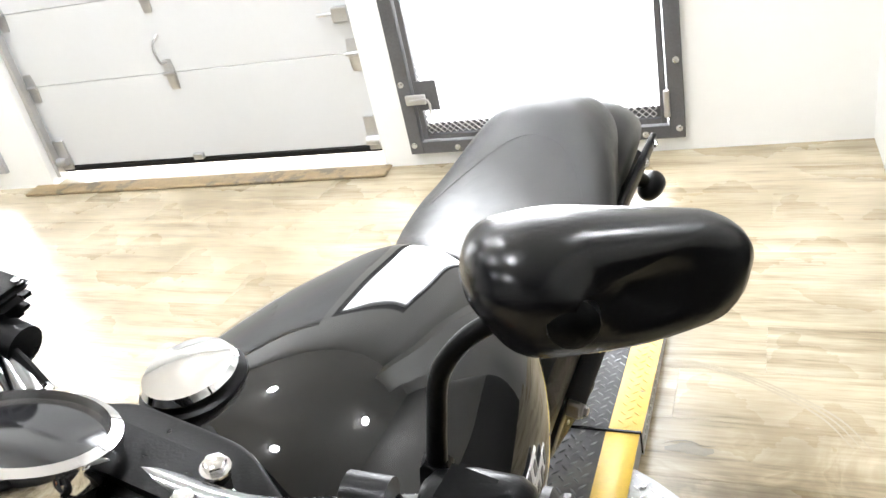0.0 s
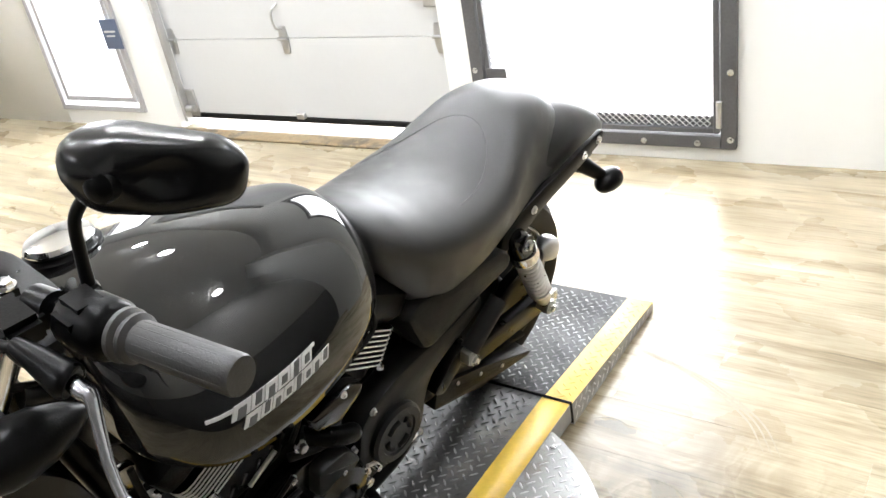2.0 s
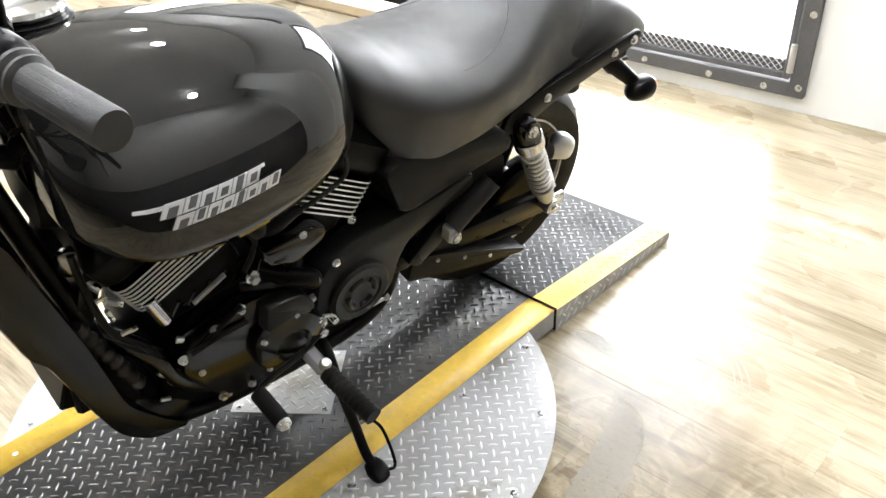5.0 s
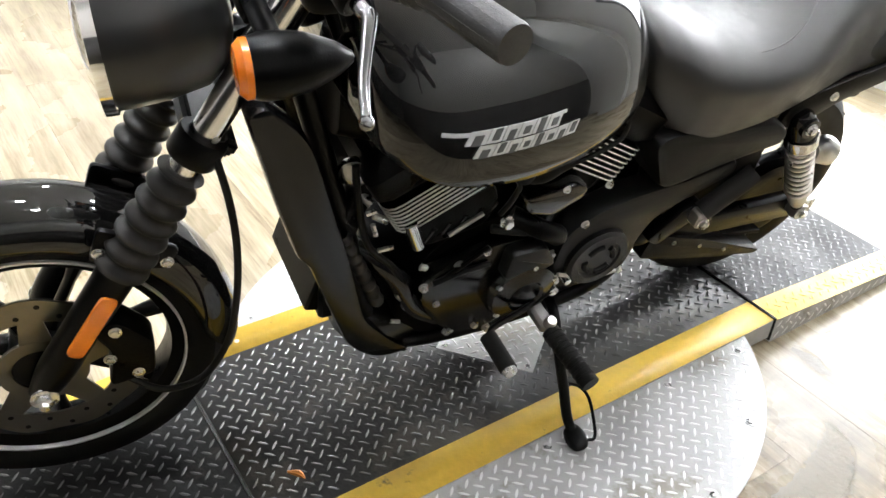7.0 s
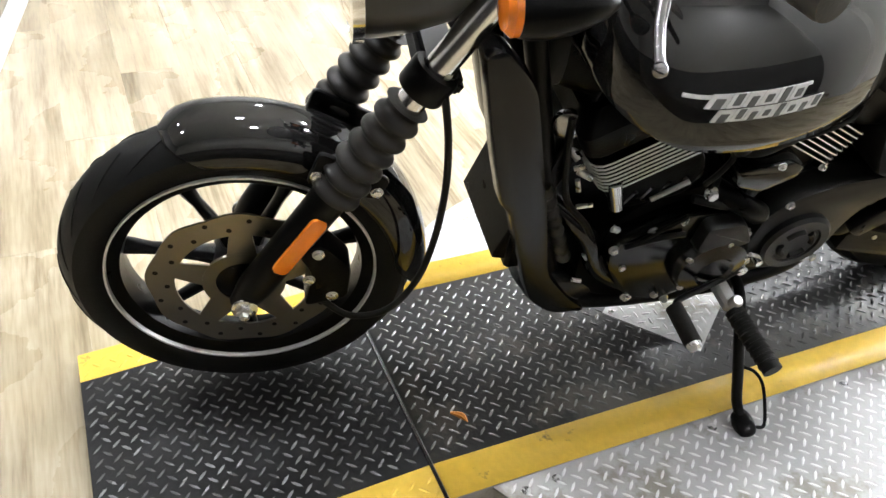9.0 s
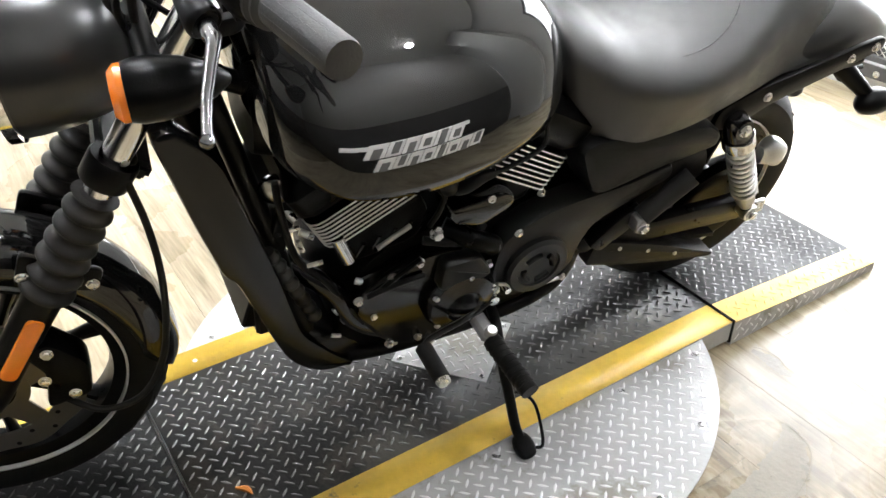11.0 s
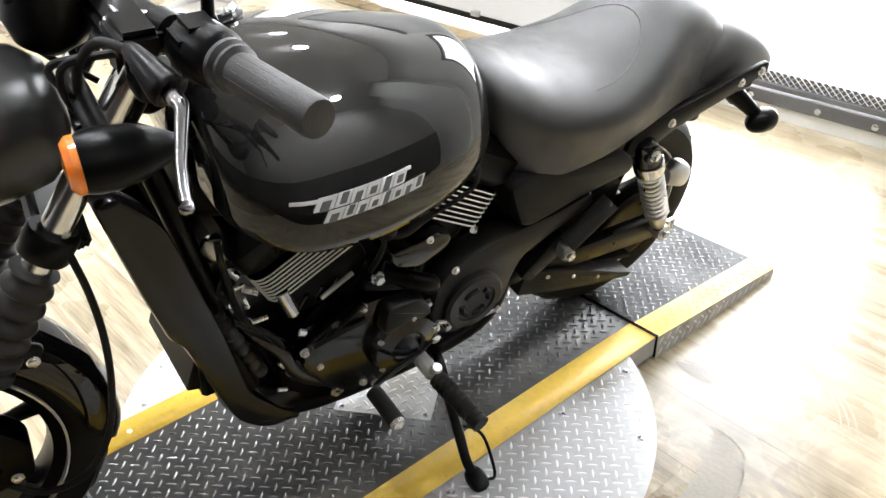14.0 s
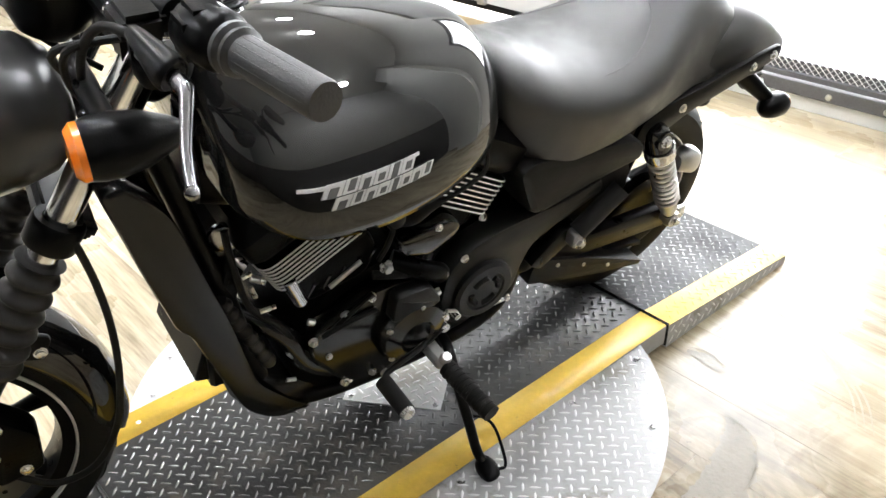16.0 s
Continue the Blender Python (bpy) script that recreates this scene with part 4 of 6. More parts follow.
part("filler_cap", lathe([(0.036, -0.012), (0.046, 0.0), (0.047, 0.006), (0.043, 0.012), (0.02, 0.016), (0.001, 0.016)], (-0.052, -0.188, 0.9), (-0.2, -0.05, 1), 40), M_CHROME, bike, "chrome filler cap")
part("cap_neck", lathe([(0.052, -0.014), (0.052, -0.004), (0.044, 0.0)], (-0.052, -0.188, 0.899), (-0.2, -0.05, 1), 40), M_SATIN, bike)



def tank_side(y, z):
    """The place on the tank's left flank at y and z."""
    for a, b in zip(TANK_LINE, TANK_LINE[1:]):
        if a[0] <= y <= b[0]:
            _, hw, top, mid, bot, cx = a + (b - a) * (y - a[0]) / (b[0] - a[0])
    q = min(0.98, abs(z - mid) / ((top - mid) if z > mid else (mid - bot)))
    e = TANK_UP if z > mid else TANK_LOW
    return cx + hw * (1 - q ** e) ** (1 / e) + 0.0022


def decal(name, y0, y1, up0, up1, slant, mat, parent, label=""):
    """A slanted bar on the tank's flank; heights are taken from the lettering's base line."""
    base = lambda y: 0.7635 - 0.03 * (y + 0.09)
    rings = []
    for off in (0.0, 0.0012):
        ring = []
        for up, sgn in ((up0, 1), (up1, -1)):
            ys = np.linspace(y0, y1, 4)[::sgn]
            for y in ys:
                yy = y + slant * up
                z = base(yy) + up
                ring.append((tank_side(yy, z) + off, yy, z))
        rings.append(ring)
    return part(name, skin(rings), mat, parent, label, 20)


logo = decal("tank_decal", -0.212, -0.165, 0.0125, 0.0168, 0.25, M_DECAL, bike, "silver outlined tank lettering drawn as plain slanted bars")
for count, start, first, wide, low, high in ((6, -0.183, 0.027, 0.0212, 0.002, 0.018), (8, -0.161, 0.024, 0.0178, -0.0145, 0.0)):
    yy = start
    for k in range(count):
        w = wide if k else first
        decal("bar", yy, yy + w, low, high, 0.65, M_DECAL, logo)
        decal("bar", yy + w * 0.27, yy + w * 0.73, low + 0.0035 * (k % 2), high - 0.0045 + 0.0045 * (k % 3 == 1), 0.65, M_DECALDARK, logo).location = (0.0012, 0, 0)
        yy += w + 0.0015
decal("bar", -0.055, -0.03, 0.0145, 0.018, 0.25, M_DECAL, logo)

# seat and tail
# rows: y, half width and height of the lower edge, of the shoulder, height of the middle, x of the middle
SEAT = [(0.204, 0.04, 0.715, 0.05, 0.735, 0.765, 0.02), (0.222, 0.082, 0.672, 0.092, 0.724, 0.785, 0.026), (0.262, 0.108, 0.622, 0.122, 0.704, 0.78, 0.028), (0.288, 0.122, 0.59, 0.138, 0.692, 0.772, 0.028), (0.312, 0.13, 0.587, 0.147, 0.686, 0.764, 0.027), (0.36, 0.142, 0.592, 0.158, 0.68, 0.753, 0.023), (0.45, 0.15, 0.602, 0.166, 0.676, 0.744, 0.016), (0.53, 0.146, 0.616, 0.158, 0.68, 0.756, 0.011), (0.595, 0.141, 0.628, 0.143, 0.698, 0.787, 0.006), (0.66, 0.135, 0.639, 0.126, 0.712, 0.812, 0.0), (0.73, 0.126, 0.65, 0.11, 0.718, 0.81, 0.0), (0.79, 0.114, 0.66, 0.09, 0.715, 0.788, 0.0), (0.84, 0.09, 0.67, 0.06, 0.706, 0.742, 0.0), (0.858, 0.05, 0.68, 0.03, 0.692, 0.705, 0.0)]
SEAT_LINE = catmull(SEAT, 6)
DOME = 2.15


def saddle_body(n=25):
    """A saddle with an upright skirt, a crisp lower edge and a domed top."""
    rings = []
    for y, hb, zb, hs, zs, zt, cx in SEAT_LINE:
        arc = []
        for a in np.linspace(0, math.pi, n):
            c, s = math.cos(a), math.sin(a)
            arc.append((cx + hs * math.copysign(abs(c) ** (2 / DOME), c), y, zs + (zt - zs) * abs(s) ** (2 / DOME)))
        skirt = [(hb + (hs - hb) * (1.6 * q - 0.6 * q * q), zb + (zs - zb) * q) for q in (0.0, 0.06, 0.35, 0.7)]
        rings.append([(cx + hb * 0.9, y, zb), *[(cx + h, y, z) for h, z in skirt], *arc, *[(cx - h, y, z) for h, z in skirt[::-1]], (cx - hb * 0.9, y, zb)])
    return skin(rings)


saddle = part("seat", saddle_body(), M_LEATHER, bike, "black vinyl stepped saddle", 45)


def seat_top(x, y):
    """The height of the saddle's upper face."""
    for a, b in zip(SEAT_LINE, SEAT_LINE[1:]):
        if a[0] <= y <= b[0]:
            _, _, _, hw, mid, top, cx = a + (b - a) * (y - a[0]) / (b[0] - a[0])
    q = min(0.98, abs(x - cx) / hw)
    return mid + (top - mid) * (1 - q ** DOME) ** (1 / DOME)


oval = [(0.012 + 0.122 * math.cos(q), 0.4 + 0.2 * math.sin(q)) for q in np.linspace(0.1, math.pi - 0.1, 25)]
part("seam", tube([(x, y, seat_top(x, y) - 0.0002) for x, y in oval], 0.0011, 6, 2, False), M_LEATHER, saddle, "stitched seam behind the front pad")
TAIL = [(0.55, 0.1, 0.64, 0.62, 0.6), (0.64, 0.118, 0.695, 0.635, 0.598), (0.76, 0.124, 0.735, 0.652, 0.6), (0.84, 0.12, 0.742, 0.656, 0.604), (0.9, 0.113, 0.728, 0.652, 0.606), (0.955, 0.103, 0.7, 0.642, 0.605), (1.0, 0.09, 0.662, 0.627, 0.602), (1.02, 0.068, 0.632, 0.614, 0.6)]
part("tail_fender", loft(TAIL, 36, 5, 2.6), M_FENDER, bike, "satin black tail fender", 60)
part("tail_lamp", loft([(0.985, 0.06, 0.625, 0.608, 0.588), (1.01, 0.062, 0.62, 0.604, 0.588), (1.026, 0.035, 0.61, 0.602, 0.592)], 24, 3), M_RED, bike, "red tail lamp")
for sx in (1, -1):
    part("fender_strut", slab([(0.535, 0.555), (0.548, 0.6), (0.6, 0.622), (0.84, 0.672), (0.905, 0.682), (0.912, 0.655), (0.84, 0.632), (0.67, 0.587), (0.59, 0.548)], sx * 0.132, sx * 0.144, 0.012, 0.003), M_SATIN, bike, "satin black fender strut")
    for y, z in ((0.648, 0.605), (0.83, 0.65), (0.885, 0.664)):
        part("strut_bolt", bolt(Vector((sx * 0.144, y, z)), (sx, 0, 0), 0.007, 0.006), M_BOLT, bike)
    s = Vector((sx * 0.135, 0.99, 0.515))
    sig = part("turn_signal", lathe([(0.025, 0.013), (0.028, 0.004), (0.027, -0.02), (0.021, -0.042), (0.008, -0.056), (0.001, -0.058)], s, (0, 1, 0), 24), M_SATIN, bike, "black bullet rear turn signal")
    part("lens", lathe([(0.025, 0.013), (0.022, 0.019), (0.002, 0.022)], s, (0, 1, 0), 24), M_AMBER, sig, "amber lens")
    part("stalk", tube([s + Vector((0, -0.01, 0.0)), (sx * 0.08, 0.9, 0.585)], [0.013, 0.022], 12, 1), M_SATIN, sig)
plate = part("plate_bracket", join(box(-0.08, 0.08, 0.93, 0.985, 0.555, 0.565, 0.003), slab([(0.85, 0.6), (0.93, 0.61), (0.945, 0.55), (0.935, 0.538), (0.91, 0.548)], 0.084, 0.09, 0.004, 0.001)), M_SATIN, bike, "black hanging number plate bracket")
for k in range(4):
    part("bracket_rivet", lathe([(0.004, 0), (0.003, 0.002), (0.001, 0.003)], (0.09, 0.935 - 0.002 * k, 0.602 - 0.013 * k), (1, 0, 0), 8), M_BOLT, plate)
part("rear_inner_fender", arc_shell(AX_R, 0.312, 55, 128, 0.085, 0.04, 0.004), M_PLASTIC, bike, "black plastic inner mudguard")

# shocks, swingarm, belt
for sx in (1, -1):
    a, b = Vector((sx * 0.15, 0.588, 0.565)), Vector((sx * 0.142, 0.735, 0.3))
    d = (b - a).normalized()
    sh = part("shock_absorber", tube([a + d * 0.05, b], 0.013, 14, 1), M_SATIN, bike, "shock absorber with chrome spring")
    part("top_cap", join(lathe([(0.012, -0.024), (0.021, -0.016), (0.025, 0.0), (0.026, 0.03), (0.022, 0.034)], a, d, 24), lathe([(0.02, -0.024), (0.02, 0.024)], a, (1, 0, 0), 20)), M_BLACK, sh)
    part("spring_collar", lathe([(0.029, 0.034), (0.031, 0.037), (0.031, 0.062), (0.028, 0.065)], a, d, 28), M_FORKTUBE, sh, "chrome spring collar")
    u = d.orthogonal().normalized()
    w = d.cross(u)
    n, turns, L0, L1 = 160, 10.5, 0.065, 0.235
    part("coil_spring", tube([a + d * (L0 + (L1 - L0) * k / n) + 0.0235 * (math.cos(2 * math.pi * turns * k / n) * u + math.sin(2 * math.pi * turns * k / n) * w) for k in range(n + 1)], 0.004, 8, 1), M_SPRING, sh, "bright coil spring")
    part("lower_eye", join(lathe([(0.02, 0.235), (0.02, 0.26), (0.012, 0.285)], a, d, 20), lathe([(0.018, -0.015), (0.018, 0.015)], b, (1, 0, 0), 20)), M_GALV, sh)
    part("mount_bolt", bolt(b + Vector((sx * 0.015, 0, 0)), (sx, 0, 0), 0.009, 0.009), M_BOLT, sh)
    part("mount_bolt", bolt(a + Vector((sx * 0.024, 0, 0)), (sx, 0, 0), 0.009, 0.009), M_BOLT, sh)
    part("swingarm", slab([(0.3, 0.30), (0.3, 0.36), (0.5, 0.325), (0.76, 0.315), (0.79, 0.285), (0.76, 0.255), (0.5, 0.275)], sx * 0.095, sx * 0.125, 0.02, 0.006), M_SATIN, bike, "satin black swingarm")
    part("axle_adjuster", join(box(sx * 0.125 - 0.003, sx * 0.125 + 0.008, 0.74, 0.8, 0.268, 0.302, 0.003), lathe([(0.015, 0), (0.015, 0.012), (0.01, 0.016)], (sx * 0.13, 0.745, 0.284), (sx, 0, 0), 6)), M_BOLT, bike)
part("exhaust", tube([(-0.12, 0.0, 0.3), (-0.16, 0.3, 0.3), (-0.175, 0.55, 0.33), (-0.18, 0.95, 0.38)], [0.025, 0.03, 0.05, 0.045], 20), M_SATIN, bike, "black exhaust silencer")
part("muffler_tip", lathe([(0.044, 0), (0.046, 0.02), (0.036, 0.03)], (-0.18, 0.95, 0.38), (0, 1, 0.1), 24), M_SATIN, bike)

# side covers, frame
for sx in (1, -1):
    part("side_cover", slab([(0.24, 0.597), (0.27, 0.615), (0.4, 0.6), (0.515, 0.588), (0.55, 0.56), (0.545, 0.532), (0.43, 0.515), (0.31, 0.487), (0.284, 0.495), (0.258, 0.55)], sx * 0.075, sx * 0.166, 0.02, 0.014, 4), M_PLASTIC, bike, "grained black plastic side cover")
    part("frame_rail", tube([(sx * 0.05, -0.33, 0.8), (sx * 0.08, -0.1, 0.7), (sx * 0.1, 0.2, 0.64), (sx * 0.11, 0.45, 0.62), (sx * 0.11, 0.9, 0.62)], 0.016, 12), M_SATIN, bike)
    part("down_tube", tube([(sx * 0.04, -0.32, 0.76), (sx * 0.075, -0.26, 0.5), (sx * 0.09, -0.2, 0.24), (sx * 0.1, -0.08, 0.17), (sx * 0.1, 0.25, 0.18), (sx * 0.1, 0.33, 0.3), (sx * 0.1, 0.3, 0.55)], 0.017, 12), M_SATIN, bike, "black frame tube")

# radiator shroud
part("radiator", box(-0.09, 0.09, -0.01, 0.025, -0.2, 0.2, 0.004, Matrix.Translation((0, -0.255, 0.51)) @ Matrix.Rotation(radians(-17), 4, "X")), M_ENGINE, bike, "black radiator core")
for sx in (1, -1):
    sh = slab([(-0.413, 0.765), (-0.385, 0.775), (-0.33, 0.71), (-0.265, 0.47), (-0.228, 0.30), (-0.165, 0.215), (-0.125, 0.178), (-0.2, 0.182), (-0.253, 0.235), (-0.276, 0.3), (-0.328, 0.468), (-0.346, 0.49), (-0.375, 0.60)], sx * 0.085, sx * 0.128, 0.03, 0.009, 4)
    if sx < 0:
        sh.transform(Matrix.Translation((0.03, 0.03, 0.0)))
    part("radiator_shroud", sh, M_SATINGLOSS, bike, "black plastic radiator shroud")
part("chin_fairing", loft([(-0.262, 0.05, 0.3, 0.26, 0.23, 0.04), (-0.23, 0.085, 0.3, 0.23, 0.19, 0.035), (-0.18, 0.1, 0.28, 0.21, 0.172, 0.022), (-0.12, 0.095, 0.24, 0.2, 0.172, 0.01)], 24, 4, 3), M_SATINGLOSS, bike, "black plastic chin fairing")

# ---- engine ----
part("crankcase", slab([(-0.16, 0.23), (-0.17, 0.33), (-0.09, 0.43), (0.06, 0.47), (0.22, 0.46), (0.31, 0.4), (0.31, 0.28), (0.24, 0.19), (0.0, 0.165), (-0.1, 0.18)], -0.125, 0.105, 0.03, 0.012), M_ENGINE, bike, "black engine crankcase")


def cylinder(origin, axis, n, pitch, outline, lean_label):
    """A finned barrel: dark core with bright-edged fins across its axis."""
    a = Vector(axis).normalized()
    side = Vector((1, 0, 0))
    t = a.cross(side).normalized()
    o = Vector(origin)
    hw, hd = outline

    def ring(h, w, d, r):
        pts = rounded([(-w, -d), (w, -d), (w, d), (-w, d)], r, 4)
        return [o + a * h + side * p[0] + t * p[1] for p in pts]
    core = part("cylinder", skin([ring(-0.03, hw * 0.86, hd * 0.86, 0.02), ring(n * pitch + 0.01, hw * 0.86, hd * 0.86, 0.02)]), M_ENGINE, bike, lean_label)
    for k in range(n):
        h = k * pitch
        part("cooling_fin", skin([ring(h, hw * 0.97, hd * 0.97, 0.03), ring(h + 0.001, hw * 0.985, hd * 0.985, 0.03), ring(h + pitch * 0.38, hw * 0.985, hd * 0.985, 0.03), ring(h + pitch * 0.42, hw * 0.97, hd * 0.97, 0.03)]), M_ENGINE, core)
        part("fin_edge", skin([ring(h + 0.0008, hw * 0.98, hd * 0.98, 0.03), ring(h + 0.001, hw, hd, 0.03), ring(h + pitch * 0.32, hw, hd, 0.03), ring(h + pitch * 0.34, hw * 0.98, hd * 0.98, 0.03)]), M_FIN, core, "bright machined fin edge")
    top = n * pitch
    part("cylinder_head", skin([ring(top, hw * 0.9, hd * 0.9, 0.02), ring(top + 0.02, hw, hd, 0.02), ring(top + 0.06, hw, hd, 0.02), ring(top + 0.085, hw * 0.8, hd * 0.8, 0.03)]), M_ENGINE, core, "black cylinder head")
    return core


cylinder((0.0, -0.1, 0.532), (0, -0.46, 0.888), 8, 0.0088, (0.13, 0.096), "front cylinder with bright-edged fins")
cylinder((0.0, 0.128, 0.552), (0, 0.513, 0.858), 8, 0.0096, (0.142, 0.09), "rear cylinder with bright-edged fins")

# left covers
part("primary_cover", slab([(-0.14, 0.325), (-0.138, 0.378), (-0.03, 0.433), (0.07, 0.43), (0.105, 0.36), (0.085, 0.26), (0.01, 0.2), (-0.08, 0.225)], 0.1, 0.145, 0.04, 0.012, 4), M_ENGINEGLOSS, bike, "smooth black alternator cover")
part("round_cover", lathe([(0.07, 0.14), (0.07, 0.158), (0.062, 0.172), (0.035, 0.18), (0.03, 0.176), (0.001, 0.176)], (0, 0.05, 0.318), (1, 0, 0), 44), M_ENGINEGLOSS, bike, "round black engine cover")
for q in (-0.9, 0.25, 1.4, 2.6, 3.9):
    part("cover_screw", bolt(Vector((0.168, 0.05 + 0.062 * math.cos(q), 0.318 + 0.062 * math.sin(q))), (1, 0, 0), 0.005, 0.006), M_BOLT, bike)
part("cover_hump", slab([(0.0, 0.365), (0.005, 0.425), (0.075, 0.425), (0.105, 0.375), (0.05, 0.35)], 0.12, 0.172, 0.012, 0.01), M_COVER, bike, "pale-edged black cover hump")
for y, z in ((-0.137, 0.37), (-0.109, 0.322), (-0.077, 0.405), (-0.028, 0.423), (-0.075, 0.23), (0.01, 0.205), (0.09, 0.268), (0.11, 0.37)):
    part("cover_bolt", bolt(Vector((0.141, y, z)), (1, 0, 0), 0.0065, 0.009), M_BOLT, bike)
part("cover_rib", tube([(0.15, -0.125, 0.383), (0.152, -0.075, 0.397), (0.152, -0.023, 0.4)], 0.005, 10, 2), M_PLASTIC, bike)
part("belt_guard", slab([(0.11, 0.33), (0.12, 0.42), (0.165, 0.455), (0.24, 0.478), (0.37, 0.487), (0.465, 0.51), (0.472, 0.475), (0.385, 0.44), (0.315, 0.408), (0.295, 0.36), (0.288, 0.31), (0.24, 0.27), (0.17, 0.268), (0.12, 0.29)], 0.1, 0.156, 0.03, 0.01, 4), M_COVER, bike, "satin black belt guard")
pc = part("sprocket_cover", lathe([(0.064, 0.15), (0.064, 0.166), (0.058, 0.172), (0.044, 0.172), (0.042, 0.168), (0.001, 0.168)], (0, 0.2, 0.352), (1, 0, 0), 44), M_COVER, bike, "round black sprocket cover with curved slots")
for k in range(4):
    a0 = 2 * math.pi * k / 4 + 0.45
    pts = [(0.1688, 0.2 + 0.03 * math.cos(a0 + q), 0.352 + 0.03 * math.sin(a0 + q)) for q in np.linspace(-0.5, 0.5, 7)]
    part("slot", tube(pts, 0.006, 8, 1), M_RUBBERSEAL, pc)
part("drive_belt", slab([(0.16, 0.31), (0.22, 0.3), (0.722, 0.19), (0.722, 0.2), (0.22, 0.312)], 0.078, 0.1, 0, 0.001), M_RUBBERSEAL, bike, "black drive belt")
part("lower_belt_guard", slab([(0.345, 0.268), (0.352, 0.31), (0.395, 0.314), (0.5, 0.274), (0.7, 0.18), (0.69, 0.172), (0.565, 0.2), (0.44, 0.236)], 0.085, 0.135, 0.006, 0.003), M_PLASTIC, bike, "black lower belt guard")
for y, z in ((0.42, 0.29), (0.5, 0.256), (0.58, 0.22)):
    part("guard_rivet", lathe([(0.005, 0), (0.004, 0.003), (0.001, 0.004)], (0.135, y, z), (1, 0, 0), 10), M_BOLT, bike)
part("rear_pulley", lathe([(0.06, 0.07), (0.1, 0.074), (0.1, 0.098), (0.085, 0.1), (0.05, 0.09)], AX_R, (1, 0, 0), 44), M_ENGINE, bike, "black rear belt pulley")
part("coil_cover", slab([(0.0, 0.552), (0.098, 0.562), (0.124, 0.546), (0.12, 0.524), (0.065, 0.496), (0.012, 0.516)], 0.1, 0.17, 0.012, 0.01), M_ENGINEGLOSS, bike, "pointed black coil cover")
part("coil_bolt", bolt(Vector((0.14, -0.003, 0.482)), (1, 0, 0), 0.009, 0.014), M_BOLT, bike)
part("coil_bolt", bolt(Vector((0.15, 0.107, 0.427)), (1, 0, 0), 0.009, 0.014), M_BOLT, bike)
part("coil_screw", bolt(Vector((0.17, 0.075, 0.556)), (1, 0, 0), 0.005, 0.005), M_BOLT, bike)
part("coolant_elbow", tube([(0.12, 0.02, 0.47), (0.15, 0.06, 0.455), (0.15, 0.1, 0.43), (0.13, 0.12, 0.4)], 0.018, 14), M_ENGINE, bike)
part("coolant_pipe", tube([(0.05, -0.24, 0.42), (0.1, -0.17, 0.37), (0.11, -0.14, 0.3), (0.11, -0.09, 0.25), (0.1, -0.02, 0.2)], 0.02, 14), M_ENGINEGLOSS, bike, "black coolant pipe")
part("coolant_stub", tube([(0.122, -0.168, 0.512), (0.12, -0.147, 0.453)], 0.0125, 16, 1), M_FORKTUBE, bike, "short polished coolant stub")
part("spark_lead", tube([(0.16, 0.05, 0.602), (0.166, 0.075, 0.607), (0.167, 0.106, 0.615), (0.166, 0.142, 0.628), (0.165, 0.159, 0.645), (0.163, 0.155, 0.68), (0.15, 0.137, 0.71)], 0.004, 8), M_RUBBERSEAL, bike, "black ignition lead")
part("plug_cap", tube([(0.13, 0.03, 0.56), (0.155, 0.035, 0.585), (0.162, 0.055, 0.602), (0.166, 0.075, 0.608)], [0.013, 0.013, 0.011, 0.007], 12), M_RUBBERSEAL, bike)
part("intake_hose", tube([(0.12, -0.05, 0.625), (0.15, -0.02, 0.615), (0.155, 0.0, 0.6), (0.14, 0.01, 0.575)], 0.015, 12), M_RUBBERSEAL, bike, "black plug lead hose")
part("horn", lathe([(0.02, 0.0), (0.024, 0.008), (0.024, 0.018), (0.014, 0.022)], (0.07, -0.245, 0.6), (1, -0.3, 0), 24), M_DARKCHROME, bike, "dark metal horn")
for p, q, r in (((0.08, -0.24, 0.56), (0.1, -0.225, 0.545), 0.007), ((0.1, -0.22, 0.52), (0.11, -0.2, 0.512), 0.006), ((0.11, -0.13, 0.385), (0.12, -0.11, 0.378), 0.007), ((0.11, -0.1, 0.27), (0.125, -0.08, 0.262), 0.008), ((0.12, -0.06, 0.225), (0.125, -0.03, 0.215), 0.008)):
    part("hose_clip", tube([p, q], r, 10, 1), M_BOLT, bike, "bright hose clip")
part("barrel_base", slab([(-0.17, 0.47), (-0.15, 0.505), (-0.02, 0.545), (0.0, 0.5), (-0.02, 0.45), (-0.13, 0.43)], 0.05, 0.112, 0.02, 0.008), M_ENGINE, bike)
part("rear_barrel_base", slab([(0.07, 0.54), (0.1, 0.59), (0.21, 0.53), (0.19, 0.48), (0.1, 0.47)], 0.05, 0.115, 0.02, 0.008), M_ENGINE, bike)
part("polished_strip", tube([(0.138, -0.105, 0.479), (0.139, -0.049, 0.512)], 0.0042, 8, 1), M_GALV, bike, "grey metal strip")
part("polished_strip", tube([(0.148, -0.1, 0.39), (0.149, -0.03, 0.44)], 0.0045, 8, 1), M_SATIN, bike)
pts = [Vector((0.104, -0.272, 0.5)).lerp(Vector((0.108, -0.2, 0.32)), k / 32) for k in range(33)]
part("corrugated_hose", tube(pts, [0.0105 if k % 4 < 2 else 0.0135 for k in range(33)], 16, 2), M_BOOT, bike, "corrugated black hose beside the radiator")
